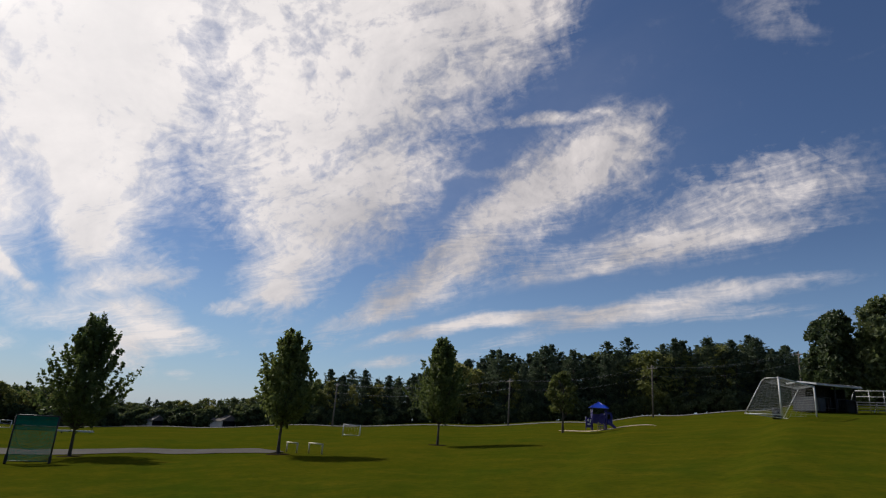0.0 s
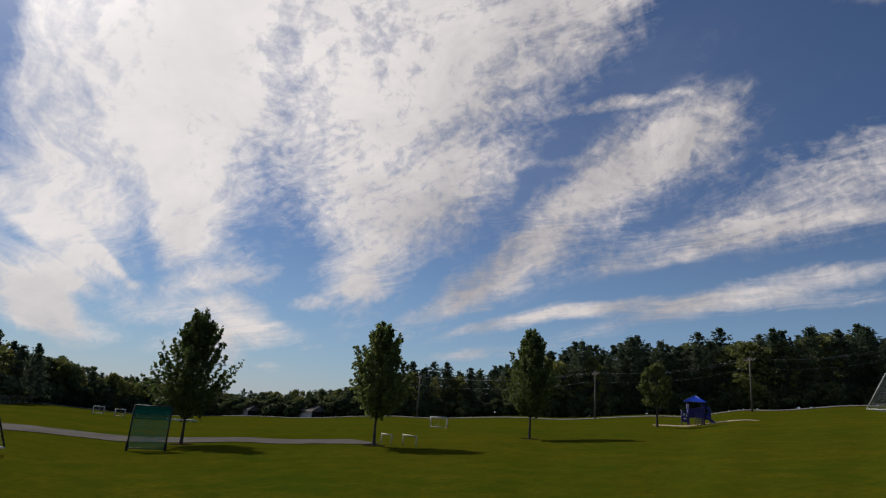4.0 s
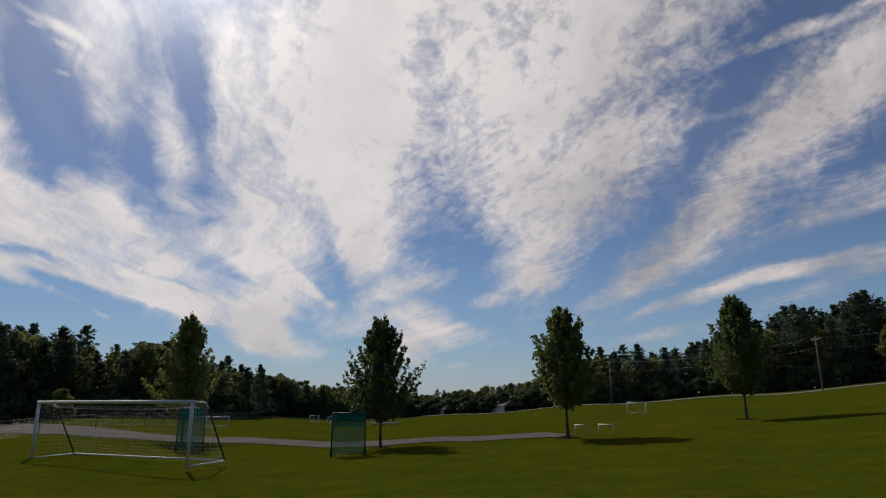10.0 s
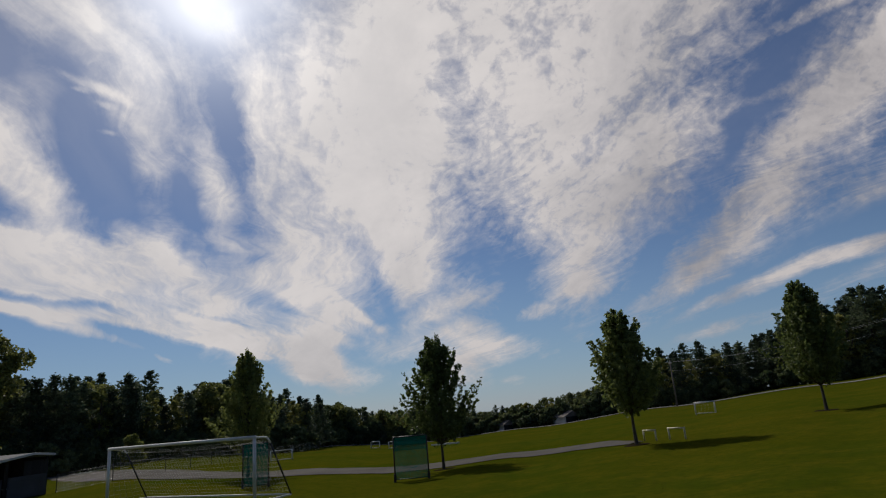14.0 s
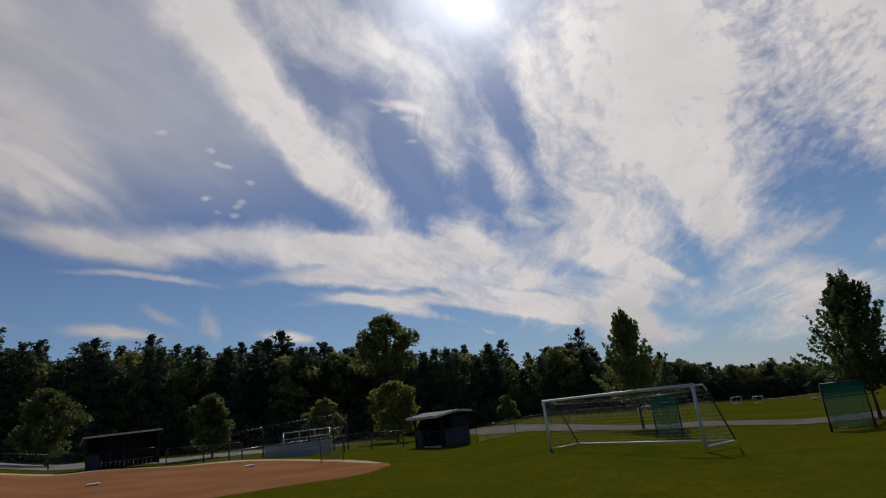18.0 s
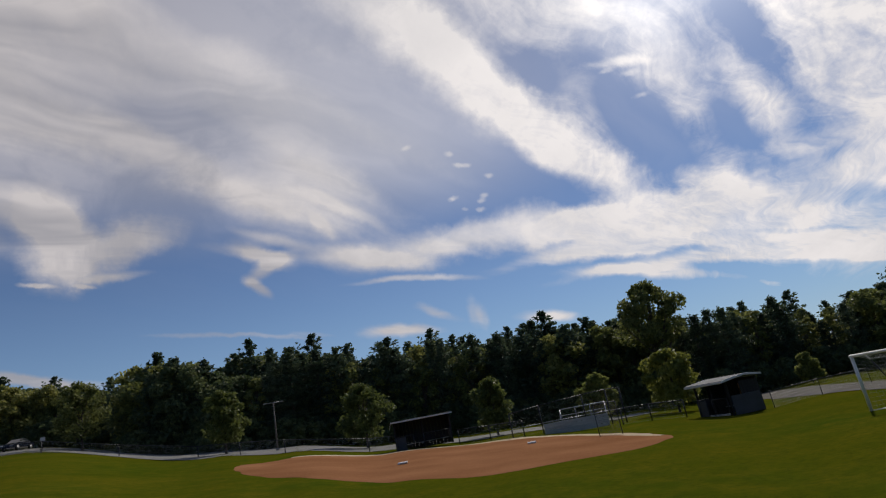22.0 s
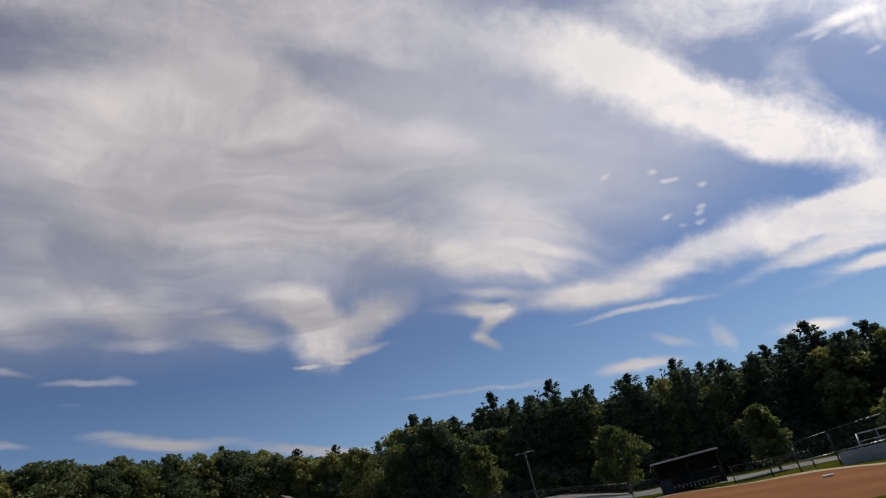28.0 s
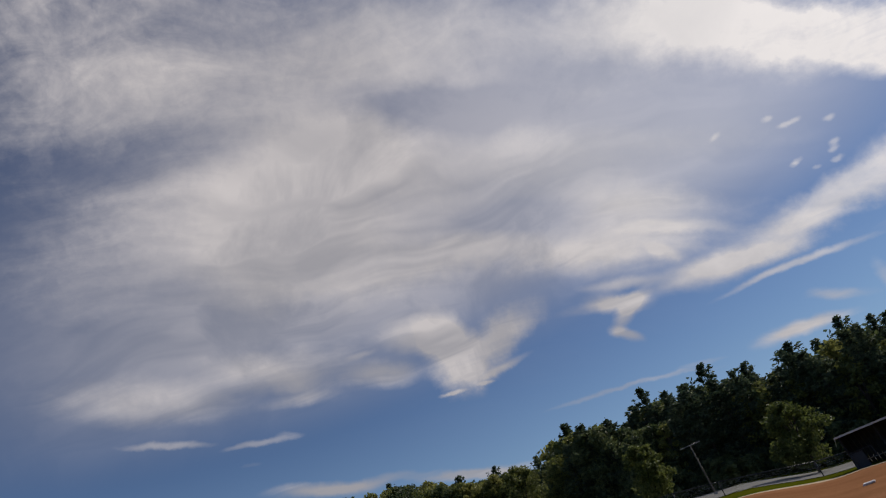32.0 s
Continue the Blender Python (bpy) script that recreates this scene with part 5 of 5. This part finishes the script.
def lamp_post(x, y, h):
    g = thing("lamp_post", x, y, 124, "slim grey lamp post with short twin heads by the car park", "lamp post")
    bar("pole", (0, 0, 0), (0, 0, h), 0.09, M_WEATHERED, g, r2=0.06)
    block("base", (0, 0, 0.15), (0.35, 0.35, 0.3), M_CONCRETE, g, "concrete base", 0.03)
    bar("arm", (-0.7, 0, h), (0.7, 0, h + 0.04), 0.03, M_STEEL, g)
    for s in (-1, 1):
        block("lamp_head", (s * 0.85, 0, h + 0.02), (0.45, 0.24, 0.10), M_CONCRETE, g, "grey lamp head", 0.03)


lamp_post(-59.6, -36.7, 5.05)
for x, y, h in ((-49.8, -97.2, 4.6), (-41.8, -93.6, 4.2), (-53.3, -85.7, 3.4), (-35.2, -102.1, 4.4)):
    g = thing("post", x, y, 0, "plain wooden post on the rising ground past the car park", "post", "posts past the car park")
    bar("shaft", (0, 0, -0.2), (0, 0, h), 0.13, M_WEATHERED, g, r2=0.10)


# ---- hut, bins, car, sign ----
def hut(x, y, turn):
    g = thing("hut", x, y, turn, "small brown wooden hut with a shingled gable roof", "hut")
    w, d, h, rise = 3.2, 3.6, 2.25, 1.15
    a, b = w / 2, d / 2
    board_wall(g, (-a, -b), (a, -b), h, 0, 14, M_BROWN_WOOD)
    board_wall(g, (-a, b), (a, b), h, 0, 14, M_BROWN_WOOD)
    for s in (-1, 1):
        board_wall(g, (s * a, -b + 0.03), (s * a, b - 0.03), h, 0, 15, M_BROWN_WOOD)
    for s in (-1, 1):
        bm = bmesh.new()
        vs = [bm.verts.new(p) for p in ((-a, s * b, h), (a, s * b, h), (0, s * b, h + rise))]
        vs2 = [bm.verts.new((v.co.x, v.co.y - s * 0.06, v.co.z)) for v in vs]
        bm.faces.new(vs)
        bm.faces.new(vs2[::-1])
        for i in range(3):
            bm.faces.new((vs[i], vs2[i], vs2[(i + 1) % 3], vs[(i + 1) % 3]))
        part("gable", bm, M_BROWN_WOOD, g)
        ang = math.atan2(rise, a)
        L = math.hypot(a, rise) + 0.45
        bm = bmesh.new()
        for i in range(7):
            f = (i + 0.5) / 7
            u = s * (a + 0.4) * (1 - f)
            zc = h + rise * f - 0.12 * (1 - f) + 0.06
            box(bm, (u, 0, zc), (L / 7 * 1.25, d + 0.7, 0.035), 0.004, Matrix.Rotation(s * (ang + 0.06), 4, "Y"))
        part("roof_side", bm, M_SHINGLE, g, "weathered shingle roof")
    # no opening is cut: a black slab stands for the shade inside the door
    block("doorway", (-0.5, -b - 0.02, 1.0), (0.85, 0.05, 2.0), M_BLACK, g, "black panel standing for the shade inside the open door")
    block("hatch", (1.62, -0.3, 0.55), (0.05, 0.7, 0.8), M_BLACK, g, "dark low hatch")
    block("door_frame", (0.02, -b - 0.03, 1.03), (0.1, 0.07, 2.06), M_BROWN_WOOD, g)
    return g


hut(*polar(143.0, 90), 125).scale = (0.85, 0.85, 0.9)


def wheelie_bin(x, y, turn, s, label):
    g = thing("refuse_bin", x, y, turn, label, "bin", "refuse bins")
    bm = bmesh.new()
    box(bm, (0, 0, 0.55 * s), (1.5 * s, 0.9 * s, 1.0 * s), 0.05)
    for v in bm.verts:
        if v.co.z < 0.3 * s:
            v.co.x *= 0.86
            v.co.y *= 0.86
    part("body", bm, M_BLACK, g)
    block("lid", (0, 0, 1.09 * s), (1.58 * s, 0.98 * s, 0.09 * s), M_BLACK, g, "black lid", 0.03)
    for k in (-1, 1):
        bar("wheel", (k * 0.5 * s, -0.42 * s, 0.1 * s), (k * 0.6 * s, -0.42 * s, 0.1 * s), 0.1 * s, M_TYRE, g)


wheelie_bin(*polar(144.5, 87.5), 126.9, 1.15, "large black refuse bin beside the wooden hut")
g = thing("litter_bin", 9.37, 53.67, 5.2, "round dark wire litter bin behind the goal", "bin")
for i in range(14):
    an = i * math.tau / 14
    bar("slat", (0.28 * math.cos(an), 0.28 * math.sin(an), 0.04), (0.36 * math.cos(an), 0.36 * math.sin(an), 0.92), 0.022, M_DARK_STEEL, g)
bm = bmesh.new()
bmesh.ops.create_cone(bm, cap_ends=True, segments=16, radius1=0.26, radius2=0.32, depth=0.8, matrix=Matrix.Translation((0, 0, 0.46)))
part("liner", bm, M_BLACK, g, "dark liner", True)


def car(x, y, turn):
    """Dark saloon: body swept from side outlines, glass, wheels, lamps."""
    g = thing("car", x, y, turn, "dark navy saloon car parked beside the wooden hut", "car")
    prof = [(-2.2, 0.35), (-2.25, 0.62), (-2.15, 0.86), (-1.55, 0.95), (-0.85, 0.97), (0.75, 0.97), (1.5, 0.90), (2.1, 0.76), (2.22, 0.5), (2.15, 0.33)]
    bm = bmesh.new()
    rings = []
    for yy, k in ((-0.86, 0.93), (-0.78, 1.0), (0.78, 1.0), (0.86, 0.93)):
        rings.append([bm.verts.new((px * (0.985 if k < 1 else 1), yy, 0.3 + (pz - 0.3) * k)) for px, pz in prof])
    n = len(prof)
    for r0, r1 in zip(rings, rings[1:]):
        for i in range(n):
            bm.faces.new((r0[i], r0[(i + 1) % n], r1[(i + 1) % n], r1[i]))
    bm.faces.new(rings[0][::-1])
    bm.faces.new(rings[-1])
    bmesh.ops.recalc_face_normals(bm, faces=bm.faces)
    part("body", bm, M_NAVY, g)
    cab = [(-1.5, 0.95), (-0.95, 1.38), (-0.35, 1.45), (0.25, 1.40), (1.05, 0.95)]
    bm = bmesh.new()
    rings = [[bm.verts.new((px, yy * (1.0 if pz < 1 else 0.8), pz)) for px, pz in cab] for yy in (-0.76, 0.76)]
    for i in range(len(cab)):
        bm.faces.new((rings[0][i], rings[0][(i + 1) % 5], rings[1][(i + 1) % 5], rings[1][i]))
    bm.faces.new(rings[0][::-1])
    bm.faces.new(rings[1])
    bmesh.ops.recalc_face_normals(bm, faces=bm.faces)
    part("cabin_glass", bm, M_GLASS, g, "dark window glass")
    block("roof", (-0.35, 0, 1.44), (0.95, 1.2, 0.05), M_NAVY, g, "", 0.02)
    for sx in (-1.35, 1.35):
        for sy in (-0.8, 0.8):
            w = bar("wheel", (sx, sy - 0.1, 0.32), (sx, sy + 0.1, 0.32), 0.32, M_TYRE, g, seg=18)
            bar("rim", (sx, sy - 0.11, 0.32), (sx, sy + 0.11, 0.32), 0.2, M_STEEL, w, "bright rim", seg=14)
    for s in (-0.6, 0.6):
        block("headlight", (2.16, s, 0.66), (0.1, 0.34, 0.13), M_WHITE, g, "clear headlight", 0.02)
        block("tail_light", (-2.2, s, 0.75), (0.08, 0.3, 0.14), M_BROWN_WOOD, g, "red tail light", 0.02)
    return g


car(*polar(140.6, 99), 20)
g = thing("notice_sign", *polar(139.0, 95), 126.8, "small white notice on a post past the car park", "sign")
bar("post", (0, 0, 0), (0, 0, 1.2), 0.04, M_DARK_STEEL, g)
block("panel", (0, -0.05, 1.2), (0.55, 0.03, 0.5), M_WHITE, g, "white panel")
g = thing("notice_board", *polar(146.5, 88), 124.7, "dark notice board on two posts by the car park", "notice board")
for s in (-0.8, 0.8):
    bar("post", (s, 0, 0), (s, 0, 2.1), 0.06, M_DARK_WOOD, g)
block("panel", (0, 0, 1.5), (1.7, 0.08, 1.2), M_DARK_WOOD, g)
block("sheet", (0.25, -0.06, 1.35), (0.5, 0.02, 0.6), M_WHITE, g, "pale paper sheet", 0.004)


# ---- playground ----
def arch_panel(g, name, c, w, h, thick, mat, label="", turn=0.0):
    """Upright panel with a round top, a raised rim and a round hole."""
    bm = bmesh.new()
    r, n = w / 2, 14
    outer = [(-r, 0.0)] + [(-r * math.cos(math.pi * i / n), h - r + r * math.sin(math.pi * i / n)) for i in range(n + 1)] + [(r, 0.0)]
    k = 0.42 * r
    inner = [(-k, h - 1.9 * r)] + [(-k * math.cos(math.pi * i / n), h - r + k * math.sin(math.pi * i / n)) for i in range(n + 1)] + [(k, h - 1.9 * r)]
    rings = []
    for y in (-thick / 2, thick / 2):
        rings.append([[bm.verts.new((u, y, v)) for u, v in line] for line in (outer, inner)])
    m = len(outer)
    for i in range(m - 1):
        for ring, flip in ((rings[0], False), (rings[1], True)):
            f = [ring[0][i], ring[0][i + 1], ring[1][i + 1], ring[1][i]]
            bm.faces.new(f[::-1] if flip else f)
        for q in (0, 1):
            bm.faces.new([rings[0][q][i], rings[1][q][i], rings[1][q][i + 1], rings[0][q][i + 1]])
    for ring, flip in ((rings[0], False), (rings[1], True)):
        f = [ring[0][0], ring[1][0], ring[1][-1], ring[0][-1]]
        bm.faces.new(f[::-1] if flip else f)
    for q in (0, 1):
        bm.faces.new([rings[0][q][0], rings[1][q][0], rings[1][q][-1], rings[0][q][-1]])
    bmesh.ops.recalc_face_normals(bm, faces=bm.faces)
    bm.transform(Matrix.Translation(c) @ Matrix.Rotation(radians(turn), 4, "Z"))
    return part(name, bm, mat, g, label)


def playground(x, y, turn):
    g = thing("play_tower", x, y, turn, "violet and blue play tower with pointed roof and slide", "playground")
    for sx in (-0.62, 0.62):
        for sy in (-0.62, 0.62):
            bar("corner_post", (sx, sy, 0), (sx, sy, 2.0), 0.055, M_PURPLE, g)
    # pyramid roof with a drip edge and ridge ribs
    bm = bmesh.new()
    bmesh.ops.create_cone(bm, cap_ends=True, segments=4, radius1=1.22, radius2=0.05, depth=0.52, matrix=Matrix.Translation((0, 0, 2.28)) @ Matrix.Rotation(radians(45), 4, "Z"))
    roof = part("roof", bm, M_BLUE, g, "bright blue pyramid roof")
    for sx in (-1, 1):
        for sy in (-1, 1):
            bar("ridge_rib", (sx * 0.86, sy * 0.86, 2.03), (0, 0, 2.57), 0.03, M_BLUE, roof)
    block("deck", (0, 0, 0.78), (1.36, 1.36, 0.09), M_PURPLE, g)
    block("side_panel", (0, 0.64, 1.15), (1.15, 0.05, 0.62), M_PURPLE, g, "violet panel")
    block("side_panel", (-0.64, 0.1, 1.12), (0.05, 0.9, 0.6), M_PURPLE, g, "violet panel")
    arch_panel(g, "arch_panel", (0.22, -0.68, 0.62), 0.52, 0.95, 0.06, M_PURPLE, "violet rounded entrance panel")
    arch_panel(g, "arch_panel", (0.85, -0.55, 0.55), 0.66, 1.15, 0.10, M_INDIGO, "deep blue rounded slide hood", -20)
    arch_panel(g, "arch_panel", (-0.36, -0.68, 0.62), 0.50, 0.72, 0.06, M_PURPLE, "violet rounded panel")
    # climbing steps below the deck
    for i in range(4):
        bar("step_post", (-0.15 + 0.24 * i, -0.75, 0), (-0.15 + 0.24 * i, -0.70, 0.68), 0.035, M_TAN, g, "pale upright under the deck")
    for i in range(3):
        block("step", (0.2, -0.95 - 0.12 * (2 - i), 0.16 + 0.2 * i), (0.7, 0.2, 0.05), M_PURPLE, g)
    # slide: sloped trough with raised edges and a level run-out
    ang = math.atan2(0.75, 1.0)
    for off, w, hh in ((0, 0.42, 0.05), (-0.23, 0.06, 0.22), (0.23, 0.06, 0.22)):
        bm = bmesh.new()
        box(bm, (1.28, -0.5 + off, 0.44), (1.25, w, hh), 0.02, Matrix.Rotation(ang, 4, "Y"))
        box(bm, (1.9, -0.5 + off, 0.10 + hh * 0.3), (0.5, w, hh * 0.8), 0.02)
        part("slide_bed" if off == 0 else "slide_edge", bm, M_PURPLE, g)
    # activity panel at the side
    for sx in (-1.2, -0.66):
        bar("panel_post", (sx, -0.6, 0), (sx, -0.6, 1.22), 0.045, M_PURPLE, g)
    block("activity_panel", (-0.93, -0.6, 0.66), (0.5, 0.05, 0.86), M_PURPLE, g, "violet activity panel with pale marks")
    for u, v, w, hh in ((-1.02, 0.88, 0.14, 0.2), (-0.82, 0.82, 0.1, 0.28), (-0.94, 0.52, 0.26, 0.12)):
        block("panel_mark", (u, -0.64, v), (w, 0.03, hh), M_WHITE, g, "pale mark", 0.01)
    bar("cross_rail", (-0.66, -0.6, 1.1), (-0.62, -0.62, 1.5), 0.03, M_PURPLE, g)
    return g


playground(-4.5, 59.2, 10.9)
patch("play_surface", [(-8.2, 58.7), (-4, 58.2), (0.6, 59.6), (-2.2, 60.6), (-6.6, 60.3)], M_SAND, 0.03, "pale sandy safety surface under the play tower", "sand")


# ---- houses beyond the fields ----
def house(x, y, turn, w, d, h, rise, label):
    g = thing("house", x, y, turn, label, "house", "far houses")
    a, b = w / 2, d / 2
    block("wall", (0, 0, h / 2), (w, d, h), M_SIDING, g)
    bm = bmesh.new()
    pts = [(-a - 0.4, h - 0.1), (0, h + rise), (a + 0.4, h - 0.1)]
    lo = [bm.verts.new((u, -b - 0.4, v)) for u, v in pts]
    hi = [bm.verts.new((u, b + 0.4, v)) for u, v in pts]
    for i in range(3):
        bm.faces.new((lo[i], lo[(i + 1) % 3], hi[(i + 1) % 3], hi[i]))
    bm.faces.new(lo[::-1])
    bm.faces.new(hi)
    bmesh.ops.recalc_face_normals(bm, faces=bm.faces)
    part("roof", bm, M_SHINGLE, g, "grey-brown shingle roof")
    for i in range(3):
        wd = block("window", (-a + w * (i + 0.8) / 3.6, -b - 0.02, h * 0.55), (0.9, 0.06, 1.2), M_GLASS, g, "dark window")
        block("frame", (-a + w * (i + 0.8) / 3.6, -b - 0.01, h * 0.55 + 0.64), (1.1, 0.08, 0.1), M_WHITE, wd)
    return g


house(*polar(39.0, 115.5), 75.0, 3.0, 4, 1.25, 0.9, "pale house with a grey roof among the far trees")
house(*polar(44.6, 119), 80.0, 2.0, 3, 1.1, 0.8, "small pale house half hidden among the far trees")
g = thing("beam", *polar(49.6, 76), 52, "long low white beam resting on blocks across the field", "beam", z=ground_z(*polar(49.6, 76)))
bm = bmesh.new()
box(bm, (0, 0, 0.24), (3.4, 0.22, 0.16), 0.02)
part("rail", bm, M_WHITE, g)
for s in (-1.3, 0.0, 1.3):
    block("support", (s, 0, 0.08), (0.16, 0.2, 0.17), M_DARK_WOOD, g)


# ---- grass ----
def inside(p, poly):
    x, y = p[:, 0], p[:, 1]
    hit = np.zeros(len(p), bool)
    for (x0, y0), (x1, y1) in zip(poly, poly[1:] + poly[:1]):
        with np.errstate(divide="ignore", invalid="ignore"):
            cross = ((y0 > y) != (y1 > y)) & (x < (x1 - x0) * (y - y0) / (y1 - y0 + 1e-12) + x0)
        hit ^= cross
    return hit


def tufts(n, seed):
    """Short grass blades over the near field, thinner with distance."""
    r_ = np.random.default_rng(seed)
    d = 0.2 + 43 * r_.random(n) ** 0.8
    az = np.radians(r_.uniform(-180, 180, n))
    p = np.stack([-np.sin(az) * d, np.cos(az) * d], 1)
    clay = [polar(125.6, 44), polar(120.6, 49.5), polar(112, 50.5), polar(103, 49.5), polar(98, 45), polar(92, 37.5), polar(87.6, 29.8), polar(91, 25), polar(97, 23), polar(102, 21.6), polar(108, 22.4), polar(114, 24.4), polar(121, 27.6), polar(125.6, 35)]
    p = p[~inside(p, clay)]
    n = len(p)
    z = np.array([ground_z(x, y) for x, y in p])
    h = r_.uniform(0.004, 0.011, n)
    verts, faces = [], []
    lean = r_.normal(size=(n, 3, 2)) * 0.03
    wid = r_.normal(size=(n, 3, 2))
    wid = wid / np.linalg.norm(wid, axis=2)[:, :, None] * 0.010
    off = r_.normal(size=(n, 3, 2)) * 0.04
    base = np.concatenate([p, z[:, None]], 1)[:, None, :].repeat(3, 1)
    base[:, :, :2] += off
    a, b, c = base.copy(), base.copy(), base.copy()
    a[:, :, :2] += wid
    b[:, :, :2] -= wid
    c[:, :, :2] += lean
    c[:, :, 2] += h[:, None]
    v = np.stack([a, b, c], 2).reshape(-1, 3)
    m = bpy.data.meshes.new("grass_blades")
    m.from_pydata(v.tolist(), [], np.arange(len(v)).reshape(-1, 3).tolist())
    return tagged(put(m, "grass_blades", M_BLADES), "short mown grass blades, green to yellowish", "grass", kind="stuff")


tufts(80000, 5)
